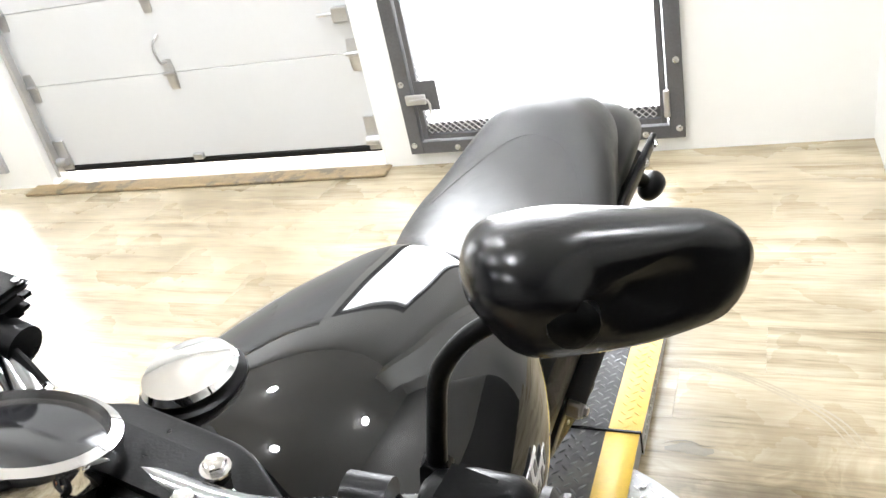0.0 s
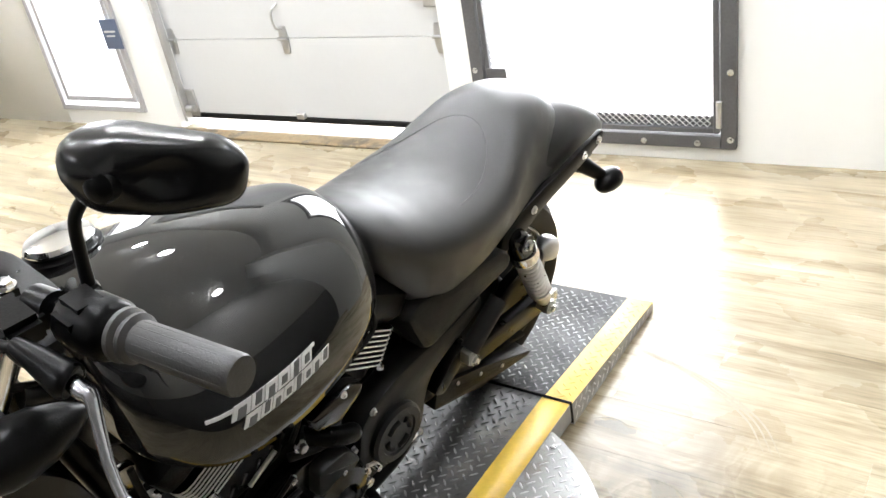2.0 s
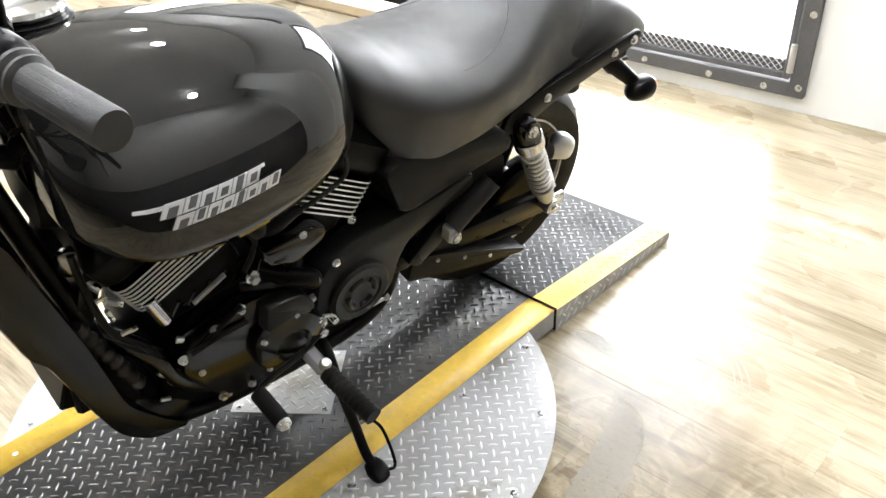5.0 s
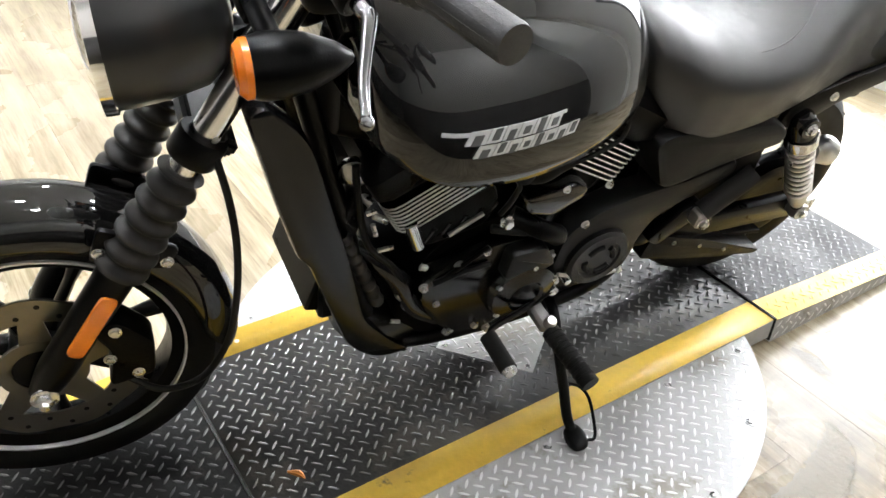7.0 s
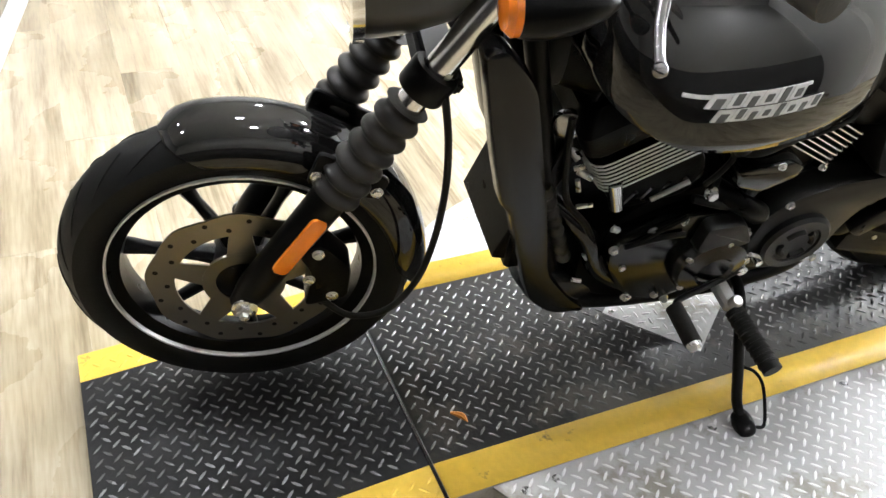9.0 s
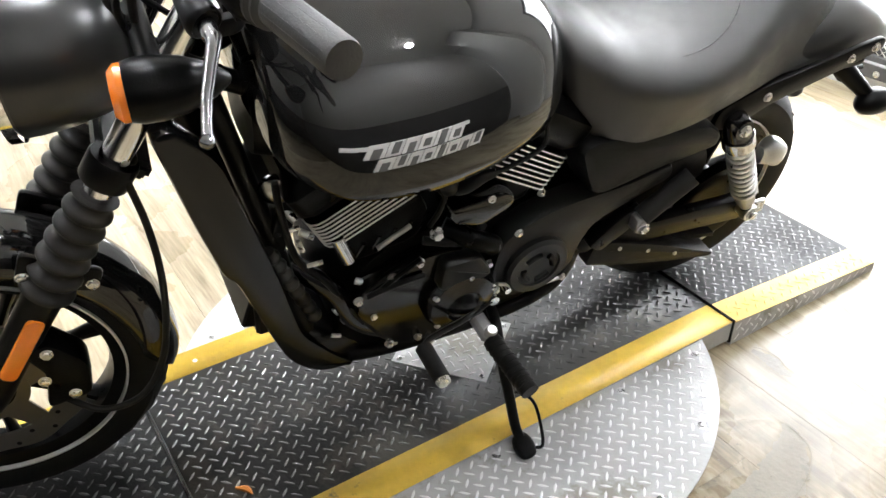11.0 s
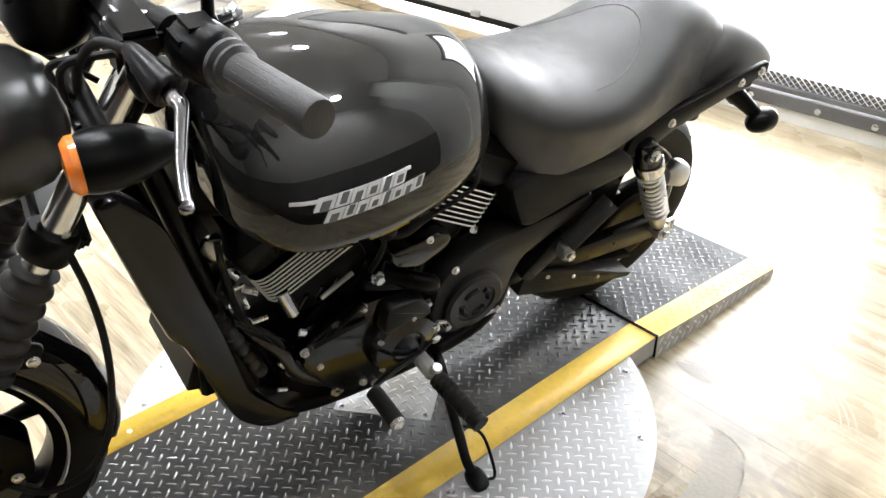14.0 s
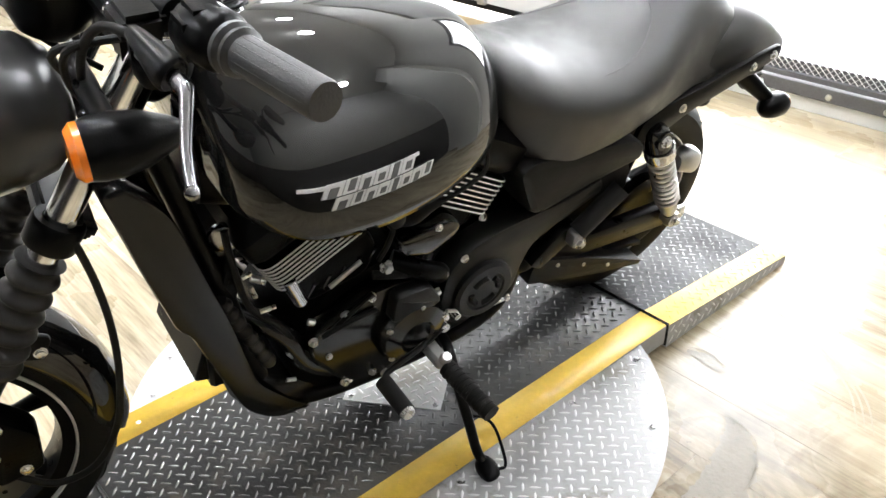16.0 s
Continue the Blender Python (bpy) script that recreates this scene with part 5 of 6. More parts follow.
for y0, z0, y1, z1 in ((-0.172, 0.338, -0.158, 0.318), (-0.176, 0.27, -0.16, 0.265), (-0.215, 0.46, -0.19, 0.462), (-0.228, 0.52, -0.222, 0.498), (-0.24, 0.545, -0.225, 0.55)):
    part("clip_plate", tube([(0.118, y0, z0), (0.12, y1, z1)], 0.0042, 6, 1), M_BOLT, bike, "bright metal clip")
part("wire_loom", tube([(0.09, -0.25, 0.62), (0.095, -0.245, 0.56), (0.1, -0.225, 0.46), (0.11, -0.18, 0.4), (0.12, -0.15, 0.34), (0.125, -0.12, 0.29)], 0.006, 8), M_RUBBERSEAL, bike, "black wiring loom")
part("wire_loom", tube([(0.13, -0.04, 0.6), (0.145, 0.0, 0.57), (0.14, 0.0, 0.53), (0.13, -0.01, 0.49)], 0.005, 8), M_RUBBERSEAL, bike, "black wiring loom")
part("pulley_cover", loft([(0.755, 0.012, 0.43, 0.41, 0.39, 0.1), (0.775, 0.024, 0.445, 0.415, 0.385, 0.1), (0.8, 0.026, 0.44, 0.41, 0.375, 0.098), (0.825, 0.014, 0.42, 0.4, 0.375, 0.096)], 20, 4), M_GALV, bike, "grey rounded cover behind the shock")
# added plate that darkens the gap and hides the far yellow stripe
part("gap_filler", slab([(0.3, 0.33), (0.31, 0.5), (0.5, 0.53), (0.6, 0.5), (0.66, 0.4), (0.66, 0.28), (0.56, 0.24), (0.4, 0.26)], 0.052, 0.06, 0.02, 0.003), M_ENGINE, bike, "black filler plate, added to keep the gap dark")
part("oil_pan", loft([(-0.12, 0.08, 0.22, 0.19, 0.165), (0.0, 0.1, 0.22, 0.18, 0.14), (0.15, 0.1, 0.22, 0.18, 0.145), (0.26, 0.08, 0.24, 0.21, 0.175)], 20, 3, 3), M_ENGINE, bike)
for sx in (1, -1):
    part("header_pipe", tube([(sx * 0.03, -0.19, 0.56), (-0.02 + sx * 0.03, -0.26, 0.5), (-0.05, -0.26, 0.35), (-0.1, -0.15, 0.23), (-0.13, 0.05, 0.24)], 0.019, 14), M_SATIN, bike, "black exhaust header")
part("rectifier", box(0.02, 0.1, -0.3, -0.25, 0.3, 0.42, 0.006), M_ENGINE, bike)
part("under_tank_shroud", loft([(-0.27, 0.07, 0.78, 0.7, 0.64), (-0.15, 0.11, 0.72, 0.67, 0.62), (0.05, 0.11, 0.7, 0.65, 0.62), (0.2, 0.09, 0.7, 0.66, 0.62)], 20, 3, 3), M_ENGINE, bike)
part("battery_box", box(-0.08, 0.08, 0.22, 0.46, 0.42, 0.62, 0.01), M_ENGINE, bike, "black battery tray")

# small fittings along the left side
for y, z, x, r in ((0.335, 0.335, 0.128, 0.012), (0.15, 0.445, 0.157, 0.006), (0.125, 0.31, 0.157, 0.006), (0.27, 0.29, 0.157, 0.006), (-0.02, 0.23, 0.146, 0.006), (-0.06, 0.215, 0.13, 0.006), (0.2, 0.5, 0.13, 0.006)):
    part("side_bolt", bolt(Vector((x, y, z)), (1, 0, 0), r, 0.007), M_BOLT, bike)
for a, b, c, d, r in (((0.13, -0.02, 0.46), (0.145, 0.03, 0.452), (0.14, 0.07, 0.44), (0.12, 0.1, 0.45), 0.008),):
    part("small_hose", tube([a, b, c, d], r, 10), M_RUBBERSEAL, bike, "thin black rubber hose")
for k in range(5):
    y = -0.13 + 0.028 * k
    part("case_rib", tube([(0.108, y, 0.44 + 0.3 * (y + 0.13)), (0.112, y + 0.012, 0.47 + 0.3 * (y + 0.13))], 0.004, 8, 1), M_ENGINEGLOSS, bike)
part("pivot_cap", lathe([(0.022, 0), (0.022, 0.006), (0.016, 0.01), (0.001, 0.011)], (0.126, 0.335, 0.33), (1, 0, 0), 28), M_SATIN, bike)

# controls at the foot
peg = part("foot_peg", tube([(0.228, 0.086, 0.264), (0.349, 0.098, 0.258)], 0.0168, 20, 1), M_PEG, bike, "ribbed rubber foot peg")
for k in range(9):
    t = 0.08 + 0.1 * k
    part("peg_rib", ring_solid([(0.0162, -0.003), (0.0182, -0.002), (0.0182, 0.002), (0.0162, 0.003)], Vector((0.228, 0.086, 0.264)).lerp(Vector((0.349, 0.098, 0.258)), t), (0.121, 0.012, -0.006), 20), M_PEG, peg)
part("peg_mount", join(box(0.13, 0.222, 0.072, 0.1, 0.25, 0.274, 0.006), lathe([(0.011, 0), (0.011, 0.014), (0.008, 0.018)], (0.218, 0.086, 0.272), (0.3, 0, 1), 16)), M_GALV, peg, "grey peg bracket")
shift = part("shift_lever", tube([(0.17, 0.11, 0.3), (0.185, 0.05, 0.29), (0.225, -0.04, 0.322), (0.25, -0.06, 0.332)], 0.0055, 10), M_SATIN, bike, "black gear shift lever")
part("shift_peg", tube([(0.245, -0.062, 0.334), (0.315, -0.06, 0.331)], 0.0145, 16, 1), M_PEG, shift, "rubber shift peg")
part("peg_tip", lathe([(0.0125, 0), (0.011, 0.008), (0.002, 0.012)], (0.315, -0.06, 0.331), (1, 0.05, 0), 16), M_BOLT, shift, "zinc peg tip")
part("shift_rod", tube([(0.165, 0.12, 0.335), (0.165, 0.2, 0.3), (0.16, 0.26, 0.292)], 0.0038, 8), M_GALV, shift, "grey shift rod")
part("shift_pivot", join(lathe([(0.01, 0), (0.01, 0.02)], (0.155, 0.115, 0.3), (1, 0, 0), 16), lathe([(0.007, 0), (0.007, 0.016)], (0.16, 0.14, 0.318), (1, 0, 0), 12)), M_BOLT, shift)
leg_line = [(0.15, 0.12, 0.27), (0.2, 0.107, 0.275), (0.25, 0.1, 0.228), (0.29, 0.106, 0.158), (0.318, 0.11, 0.108), (0.342, 0.111, 0.092)]
leg_rings = []
for k, p in enumerate(catmull(leg_line, 4)):
    wide, deep = 0.0098, 0.0075
    leg_rings.append([(p[0] + deep * math.cos(a), p[1] + wide * math.copysign(abs(math.sin(a)) ** 0.7, math.sin(a)), p[2] + deep * 0.6 * math.cos(a)) for a in [2 * math.pi * j / 12 for j in range(12)]])
stand = part("side_stand", skin(leg_rings), M_SATIN, bike, "black flat-bar side stand, folded out")
part("stand_foot", loft([(0.093, 0.012, 0.094, 0.088, 0.082, 0.358), (0.098, 0.023, 0.098, 0.089, 0.08, 0.357), (0.112, 0.028, 0.1, 0.09, 0.079, 0.355), (0.125, 0.024, 0.098, 0.089, 0.08, 0.354), (0.131, 0.013, 0.094, 0.088, 0.082, 0.353)], 20, 3, 2.4), M_SATIN, stand)
part("stand_tang", tube([(0.285, 0.118, 0.165), (0.296, 0.138, 0.158), (0.316, 0.15, 0.142), (0.352, 0.148, 0.112), (0.372, 0.14, 0.098), (0.37, 0.126, 0.096)], 0.0032, 8), M_SATIN, stand, "thin wire stand tang")
rp = part("passenger_peg", tube([(0.165, 0.415, 0.405), (0.172, 0.5, 0.485)], 0.0195, 20, 1), M_PEG, bike, "folded rubber passenger peg")
part("peg_bracket", slab([(0.32, 0.345), (0.39, 0.41), (0.425, 0.415), (0.435, 0.385), (0.35, 0.325)], 0.13, 0.155, 0.01, 0.003), M_SATIN, rp)
part("peg_clevis", box(0.15, 0.18, 0.4, 0.425, 0.375, 0.41, 0.004), M_GALV, rp, "grey metal clevis")
part("peg_bolt", bolt(Vector((0.18, 0.412, 0.39)), (1, 0, 0), 0.01, 0.01), M_BOLT, rp)

# ---- handlebar ----
bar = part("handlebar", tube([(0.44, -0.288, 1.054), (0.3, -0.313, 1.043), (0.24, -0.322, 1.024), (0.15, -0.336, 0.988), (0.07, -0.335, 0.97), (0.0, -0.333, 0.968), (-0.07, -0.325, 0.978), (-0.15, -0.297, 1.012), (-0.24, -0.295, 1.03), (-0.3, -0.29, 1.043), (-0.44, -0.275, 1.054)], 0.0125, 16, 5), M_DARKCHROME, bike, "dark polished drag handlebar")
part("riser", join(box(-0.1, 0.1, -0.358, -0.302, 0.952, 0.98, 0.008, None, 2), box(-0.095, -0.05, -0.347, -0.3, 0.905, 0.965, 0.008, None, 2), box(0.05, 0.095, -0.347, -0.3, 0.905, 0.965, 0.008, None, 2)), M_SATIN, bar, "black handlebar riser clamps")
for x in (-0.075, 0.09):
    for y in (-0.347, -0.313):
        part("clamp_screw", bolt(Vector((x, y, 0.979)), (0, 0, 1), 0.0085, 0.009), M_CHROME, bar, "chrome clamp screw")
part("top_clamp", slab([(-0.135, -0.34), (0.135, -0.34), (0.14, -0.29), (0.06, -0.245), (-0.06, -0.245), (-0.14, -0.29)], 0.895, 0.92, 0.02, 0.006), M_SATIN, bar, "black top clamp plate").matrix_basis = Matrix(((0, 1, 0, 0), (0, 0, 1, 0), (1, 0, 0, 0), (0, 0, 0, 1)))
for x in (-0.1, 0.1):
    part("fork_cap", lathe([(0.019, 0), (0.019, 0.008), (0.014, 0.012), (0.001, 0.012)], (x, -0.318, 0.918), (0, 0.3, 1), 24), M_BOLT, bar, "zinc fork cap")
for sx, a, b in ((1, (0.338, -0.309, 1.047), (0.458, -0.286, 1.057)), (-1, (-0.338, -0.3, 1.047), (-0.458, -0.283, 1.057))):
    A, B = Vector(a), Vector(b)
    d = (B - A).normalized()
    L = (B - A).length
    prof = [(0.019, -0.012), (0.0255, -0.009), (0.0255, -0.004), (0.021, 0.0), (0.0235, 0.003), (0.0235, 0.007), (0.0185, 0.011)]
    g = part("grip", lathe([*prof, (0.0188, L - 0.004), (0.0175, L), (0.001, L + 0.001)], a, d, 32), M_GRIP, bar, "ribbed rubber hand grip")
    for k in range(14):
        q = 2 * math.pi * k / 14
        u = d.orthogonal().normalized()
        v = d.cross(u)
        o = 0.0183 * (math.cos(q) * u + math.sin(q) * v)
        part("grip_rib", tube([A + d * 0.014 + o, B - d * 0.006 + o], 0.0005, 6, 1), M_GRIP, g)
    part("switch_housing", join(lathe([(0.02, -0.078), (0.026, -0.072), (0.03, -0.05), (0.029, -0.022), (0.024, -0.014), (0.02, -0.012)], a, d, 28), box(-0.027, 0.024, -0.026, 0.022, -0.03, 0.03, 0.011, Matrix.Translation(A - d * 0.05), 3)), M_SATIN, bar, "black switch housing")
    part("switch_button", box(-0.007, 0.007, 0.018, 0.026, -0.006, 0.006, 0.002, Matrix.Translation(A - d * 0.05)), M_GRIP, bar)
    pm = A - d * 0.112
    part("lever_perch", join(box(-0.03, 0.028, -0.055, -0.01, -0.016, 0.014, 0.007, Matrix.Translation(pm), 2), lathe([(0.018, -0.014), (0.018, 0.014)], pm, d, 20)), M_SATIN, bar, "black lever perch")
    p0 = Vector((sx * 0.34, -0.366, 1.03))
    tip = Vector((sx * 0.44, -0.398, 0.991))
    part("perch_cover", tube([p0 + Vector((-sx * 0.075, -0.012, 0.014)), p0 + Vector((-sx * 0.06, -0.01, 0.013)), p0 + Vector((-sx * 0.035, -0.006, 0.008)), p0 + Vector((-sx * 0.012, -0.002, 0.003)), p0 + Vector((-sx * 0.008, -0.001, 0.002))], [0.008, 0.0105, 0.0145, 0.0175, 0.013], 18), M_SATIN, bar, "black rubber lever boot")
    part("clutch_cable" if sx > 0 else "brake_switch_wire", tube([p0 + Vector((-sx * 0.07, -0.012, 0.014)), p0 + Vector((-sx * 0.115, -0.03, 0.004)), p0 + Vector((-sx * 0.17, -0.04, -0.05)), (sx * 0.1, -0.4, 0.88)], 0.005, 10), M_RUBBERSEAL, bar, "black control cable")
    lev = part("lever", tube([p0 + Vector((-sx * 0.012, 0, 0.002)), p0 + Vector((sx * 0.016, -0.002, 0.005)), p0 + Vector((sx * 0.026, -0.003, 0.003)), p0.lerp(tip, 0.65) + Vector((0, -0.001, 0.002)), tip], [0.0085, 0.0085, 0.0066, 0.0052, 0.0045], 14, 2), M_LEVER, bar, "polished clutch lever" if sx > 0 else "polished brake lever")
    part("lever_ball", lathe([(0.002, -0.007), (0.0055, -0.0042), (0.007, 0), (0.0055, 0.0042), (0.002, 0.007)], tip, d, 16), M_LEVER, lev)
    m0 = Vector((sx * 0.259, -0.299, 1.05))
    piv = Vector((sx * 0.313, -0.266, 1.187))
    arm = [m0, m0 + Vector((-sx * 0.001, 0.002, 0.04)), m0 + Vector((0, 0.005, 0.076)), m0 + Vector((sx * 0.012, 0.012, 0.1)), piv + Vector((-sx * 0.022, -0.014, -0.018)), piv]
    part("mirror_stem", tube(arm, [0.0068, 0.0062, 0.006, 0.006, 0.0058, 0.0058], 12), M_SATIN, bar, "black mirror stem")
    part("stem_nut", lathe([(0.011, -0.012), (0.011, 0.006), (0.008, 0.01)], m0, (0, 0, 1), 6), M_SATIN, bar)
    face = rounded([(-0.079, -0.004), (-0.052, -0.042), (0.02, -0.04), (0.074, -0.024), (0.079, 0.013), (0.058, 0.029), (-0.035, 0.034), (-0.072, 0.025)], 0.03, 5)
    shell = []
    for d, k in ((0.002, 0.95), (0.0, 0.985), (-0.006, 1.0), (-0.018, 0.985), (-0.03, 0.92), (-0.039, 0.78), (-0.044, 0.55), (-0.046, 0.2)):
        shell.append([(sx * (p[0] * k - 0.012 * (1 - k)), d * (1.0 - 4.0 * p[0]), p[1] * k) for p in face])
    mir = part("mirror", skin(shell), M_SATINGLOSS, bike, "tapered black rear-view mirror", 60)
    mir.matrix_basis = Matrix.Translation((sx * 0.328, -0.238, 1.187)) @ pose(0, 0, 0, -14, 0, sx * 28)
    part("mirror_glass", skin([[(sx * p[0] * k, d, p[1] * k) for p in face] for d, k in ((0.0015, 0.94), (0.0035, 0.93))]), M_MIRROR, mir, "mirror glass")
    part("mirror_socket", lathe([(0.015, 0), (0.013, 0.012), (0.007, 0.016)], (-sx * 0.025, -0.045, -0.008), (0, -1, 0), 16), M_SATIN, mir)
gauge = part("gauge", lathe([(0.03, -0.1), (0.05, -0.075), (0.058, -0.025), (0.061, 0.0), (0.056, 0.003), (0.001, 0.003)], (-0.03, -0.366, 1.0), (0, 0.38, 0.925), 40), M_SATIN, bar, "black speedometer cup with chrome bezel")
part("bezel", ring_solid([(0.054, 0.0), (0.062, -0.012), (0.066, 0.0), (0.064, 0.012), (0.056, 0.015)], (-0.03, -0.366, 1.0), (0, 0.38, 0.925), 40), M_CHROME, gauge, "chrome bezel")
part("gauge_glass", lathe([(0.056, 0.008), (0.04, 0.0115), (0.001, 0.013)], (-0.03, -0.366, 1.0), (0, 0.38, 0.925), 40), M_GAUGE, gauge, "dark gauge glass")
cyl = part("master_cylinder", join(box(-0.182, -0.122, -0.303, -0.257, 1.008, 1.036, 0.012, None, 3), lathe([(0.018, -0.05), (0.018, 0.05)], (-0.155, -0.298, 1.012), (1, 0.05, -0.15), 18)), M_SATIN, bar, "black front brake master cylinder")
part("reservoir_lid", box(-0.18, -0.124, -0.301, -0.259, 1.034, 1.042, 0.004, None, 2), M_PLASTIC, cyl)
for x, y in ((-0.172, -0.293), (-0.132, -0.267)):
    part("lid_screw", bolt(Vector((x, y, 1.041)), (0, 0, 1), 0.004, 0.003), M_BOLT, cyl)
part("brake_line", tube([(-0.125, -0.3, 1.02), (-0.1, -0.34, 1.0), (-0.08, -0.36, 0.93), (-0.06, -0.36, 0.84)], 0.0055, 10), M_RUBBERSEAL, cyl, "black brake line")
part("bar_wire", tube([(-0.11, -0.305, 1.01), (-0.09, -0.305, 0.99), (-0.07, -0.3, 0.94), (-0.04, -0.3, 0.86)], 0.0045, 8), M_RUBBERSEAL, cyl, "black switch wiring")
for k, (a, b) in enumerate((((0.2, -0.36, 1.005), (0.06, -0.33, 0.82)), ((0.17, -0.37, 0.99), (0.05, -0.3, 0.8)), ((-0.17, -0.39, 0.99), (-0.05, -0.34, 0.83)))):
    part("cable", tube([a, (a[0] * 0.85, a[1] - 0.06, a[2] - 0.02), (b[0] * 1.5, b[1] - 0.07, b[2] + 0.06), b], 0.0045, 8), M_RUBBERSEAL, bar, "black control cable")


# ---- floor marks ----


def patch(name, line, widths, label, mat):
    """A flat ragged patch on the floor along a line."""
    pts = catmull([(*p, w) for p, w in zip(line, widths)], 8)
    left, right = [], []
    for i, (x, y, w) in enumerate(pts):
        d = np.array(pts[min(i + 1, len(pts) - 1)][:2]) - np.array(pts[max(i - 1, 0)][:2])
        n = np.array((-d[1], d[0])) / (np.linalg.norm(d) + 1e-9)
        j1, j2 = 0.86 + 0.28 * random.random(), 0.86 + 0.28 * random.random()
        left.append((x + n[0] * w * j1, y + n[1] * w * j1))
        right.append((x - n[0] * w * j2, y - n[1] * w * j2))
    bm = bmesh.new()
    for a, b in zip(range(len(left) - 1), range(1, len(left))):
        q = [left[a], right[a], right[b], left[b]]
        bm.faces.new([bm.verts.new((px, py, 0.0012)) for px, py in q])
    bmesh.ops.remove_doubles(bm, verts=bm.verts, dist=0.0001)
    bmesh.ops.recalc_face_normals(bm, faces=bm.faces)
    return solid(name, bm, mat, label, "stain", "stuff")


M_GRIME = material("dark floor grime", (0.16, 0.125, 0.08), 0.5, 0, 0, 0.5, 25, 0.2, 90)
M_SKID = material("faint tyre mark", (0.36, 0.31, 0.22), 0.4, 0, 0, 0.3, 20)
random.seed(7)
patch("floor_patch", [(0.56, 0.588), (0.59, 0.575), (0.622, 0.53), (0.65, 0.47), (0.668, 0.39), (0.68, 0.3), (0.69, 0.2)], [0.004, 0.02, 0.036, 0.044, 0.046, 0.044, 0.03], "brown peeled patch in the vinyl floor", M_STAIN)
patch("floor_patch", [(0.375, 0.715), (0.42, 0.722), (0.455, 0.715), (0.48, 0.72)], [0.006, 0.016, 0.014, 0.006], "brown peeled patch in the vinyl floor", M_STAIN)
patch("floor_crack", [(0.369, 0.728), (0.4, 0.742), (0.43, 0.742), (0.455, 0.732), (0.485, 0.736)], [0.0004, 0.0014, 0.002, 0.0014, 0.0004], "dark ragged crack in the vinyl floor", M_GRIME)
patch("floor_crack", [(0.542, 0.585), (0.586, 0.59), (0.636, 0.574), (0.668, 0.53), (0.69, 0.47), (0.7, 0.4)], [0.0004, 0.0014, 0.0008, 0.0014, 0.0007, 0.0003], "dark ragged edge of the peeled patch", M_GRIME)
for off in (0.0, 0.018, 0.036):
    patch("tyre_mark", [(0.36 + off, 1.03), (0.49 + off, 0.985), (0.61 + off, 0.92), (0.7 + off, 0.85), (0.76 + off, 0.76)], [0.001, 0.0026, 0.003, 0.0026, 0.001], "faint curved tyre mark on the floor", M_SKID)



def specks(count):
    """Grit trodden into the floor round the turntable."""
    bm = bmesh.new()
    for _ in range(count):
        a, d, r = random.uniform(-0.9, 0.75), random.expovariate(1 / 0.05), random.uniform(0.0012, 0.0038)
        cx, cy = DISC_X + (DISC_R + 0.012 + d) * math.cos(a), DISC_Y + (DISC_R + 0.012 + d) * math.sin(a)
        n, turn = random.randint(4, 6), random.random() * 3
        bm.faces.new([bm.verts.new((cx + r * random.uniform(0.6, 1.3) * math.cos(turn + 6.283 * k / n), cy + r * random.uniform(0.6, 1.3) * math.sin(turn + 6.283 * k / n), 0.0016)) for k in range(n)])
    return bm


solid("floor_grit", specks(150), M_GRIME, "dark grit trodden into the vinyl floor", "dirt", "stuff")

# ---- furniture at the edge of the room ----


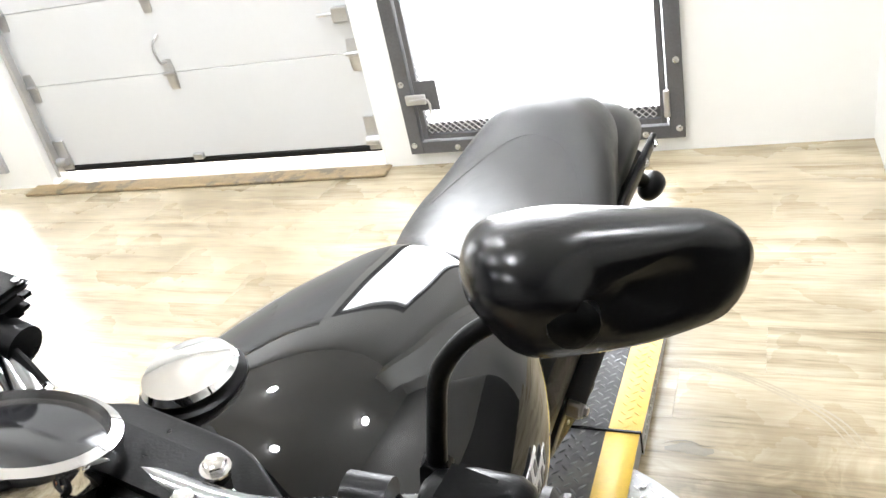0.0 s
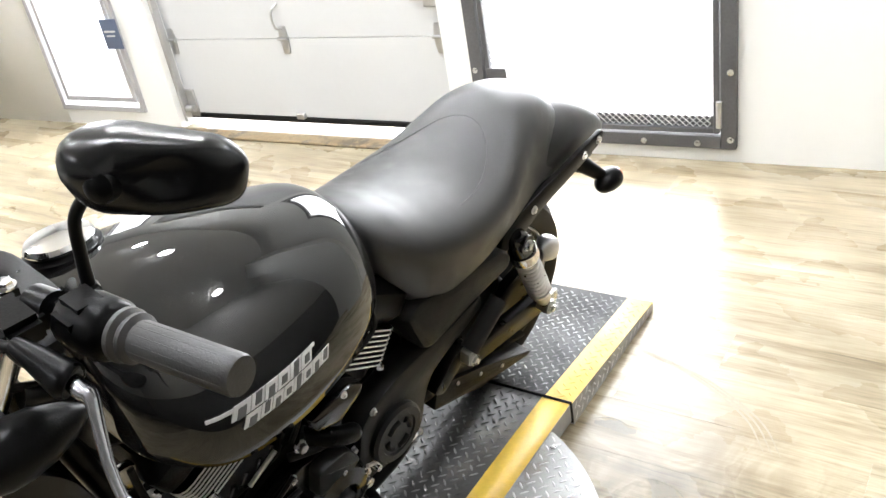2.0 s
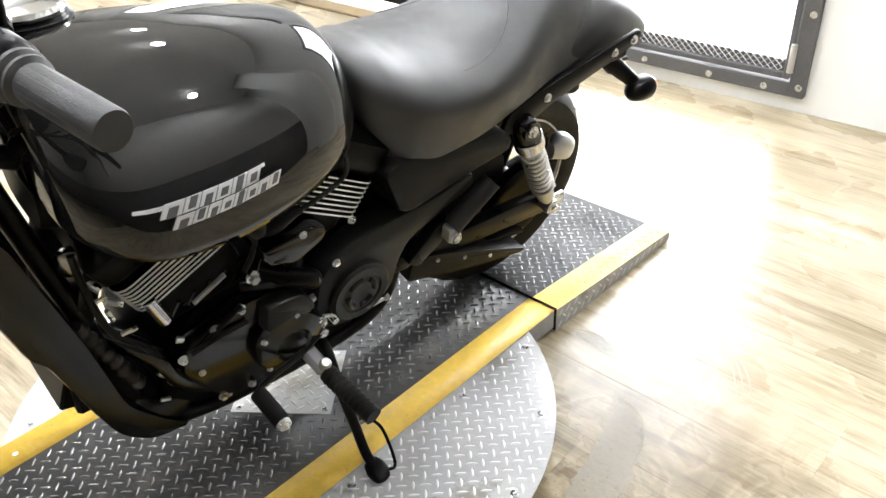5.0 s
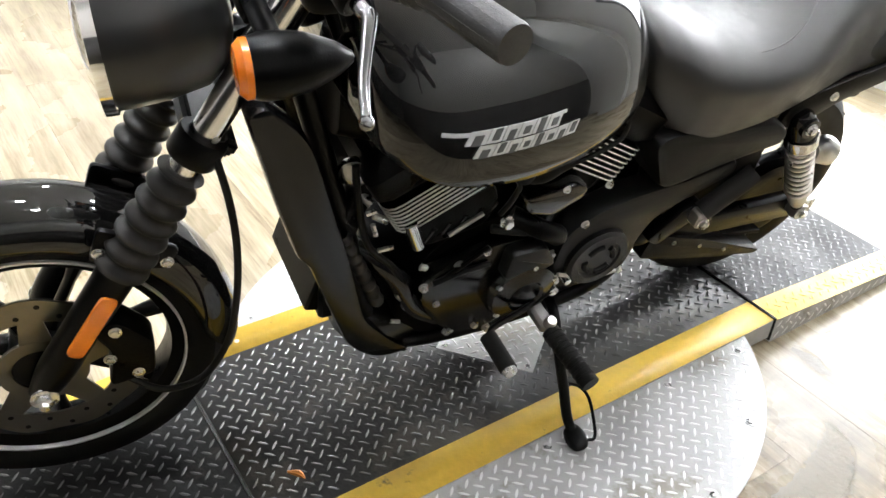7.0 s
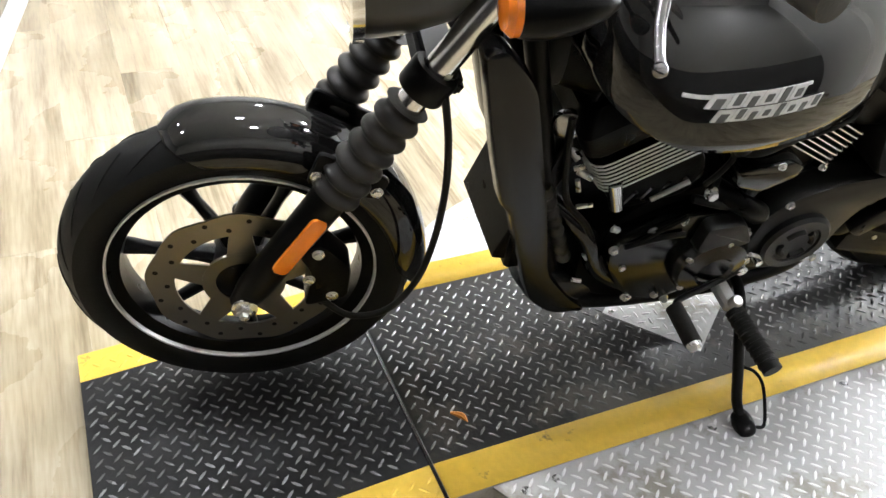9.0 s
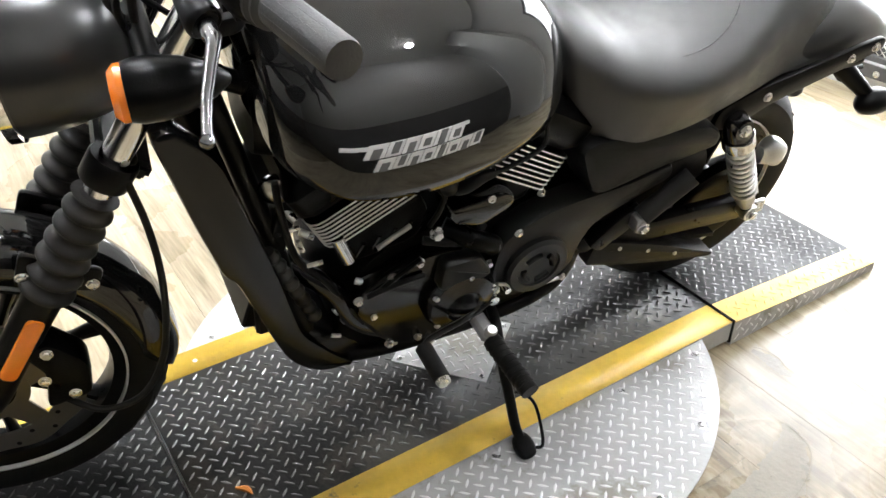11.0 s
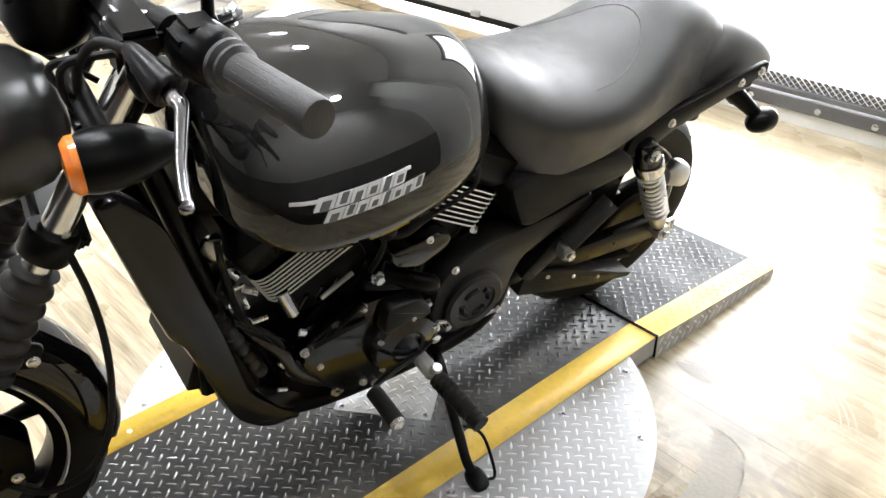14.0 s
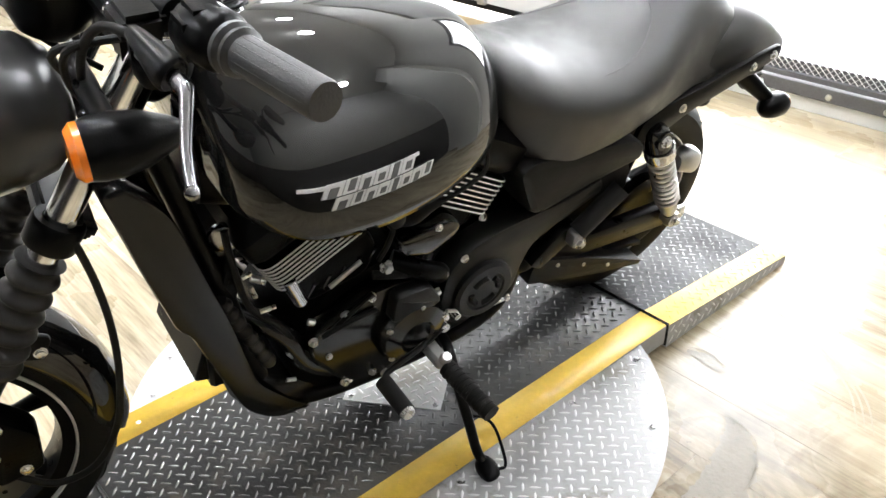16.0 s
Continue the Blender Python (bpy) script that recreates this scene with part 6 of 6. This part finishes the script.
def work_stand():
    w = thing("display_stand", "white and grey metal display stand on the floor", "stand", pose(-1.39, -1.2, 0, 0, 0, -10))
    part("corner_post", box(-0.04, 0.0, -0.04, 0.0, 0, 0.9, 0.003), M_DOOR, w, "white corner post")
    part("base_rail", box(-1.2, -0.02, -0.03, 0.02, 0.0, 0.035, 0.004), M_DOOR, w, "white base rail")
    part("side_panel", box(-1.2, -0.04, -0.12, -0.1, 0.14, 0.75, 0.004), M_ALU, w, "grey metal panel")
    part("shelf", box(-1.2, -0.04, -0.7, -0.04, 0.75, 0.78, 0.004), M_DOOR, w)
    part("rear_post", box(-0.04, 0.0, -0.7, -0.66, 0, 0.9, 0.003), M_DOOR, w)
    part("rear_post", box(-1.2, -1.16, -0.7, -0.66, 0, 0.9, 0.003), M_DOOR, w)
    return w


work_stand()


def bench():
    b = thing("low_bench", "low white bench against the wall", "bench", pose(-4.36, 0.2, 0))
    part("bench_top", box(0, 0.42, 0, 1.2, 0.3, 0.335, 0.004), M_DOOR, b)
    for y in (0.02, 1.14):
        part("bench_leg", box(0.02, 0.4, y, y + 0.04, 0, 0.3, 0.003), M_DOOR, b)
    return b


bench()
solid("storage_box", box(-4.3, -4.0, 0.85, 1.3, 0.336, 0.46, 0.008), M_YELLOW, "yellow box on the low white bench", "box")
solid("storage_case", box(-4.28, -4.02, 0.9, 1.3, 0.0, 0.22, 0.01), M_PLASTIC, "black case under the low white bench", "case")

# ---- single tread lugs of the turntable ----


def lug_mesh(mat):
    L, W, T = LUG_L, LUG_W, LUG_T
    low = [(-L, 0, 0), (-L * 0.4, -W, 0), (L * 0.4, -W, 0), (L, 0, 0), (L * 0.4, W, 0), (-L * 0.4, W, 0)]
    high = [(x * 0.82, y * 0.45, T * (0.7 if y == 0 else 1)) for x, y, _ in low]
    me = bpy.data.meshes.new("lug")
    me.from_pydata(low + high, [], [(j, (j + 1) % 6, 6 + (j + 1) % 6, 6 + j) for j in range(6)] + [tuple(range(6, 12))])
    me.materials.append(mat)
    for p in me.polygons:
        p.use_smooth = True
    return me


lug_meshes = {}
for x, y, z, a, mat, holder in SINGLES:
    if mat.name not in lug_meshes:
        lug_meshes[mat.name] = lug_mesh(mat)
    ob = new("tread_lug", lug_meshes[mat.name])
    ob.parent = holder
    ob.matrix_basis = Matrix.Translation((x, y, z)) @ Matrix.Rotation(a, 4, "Z")
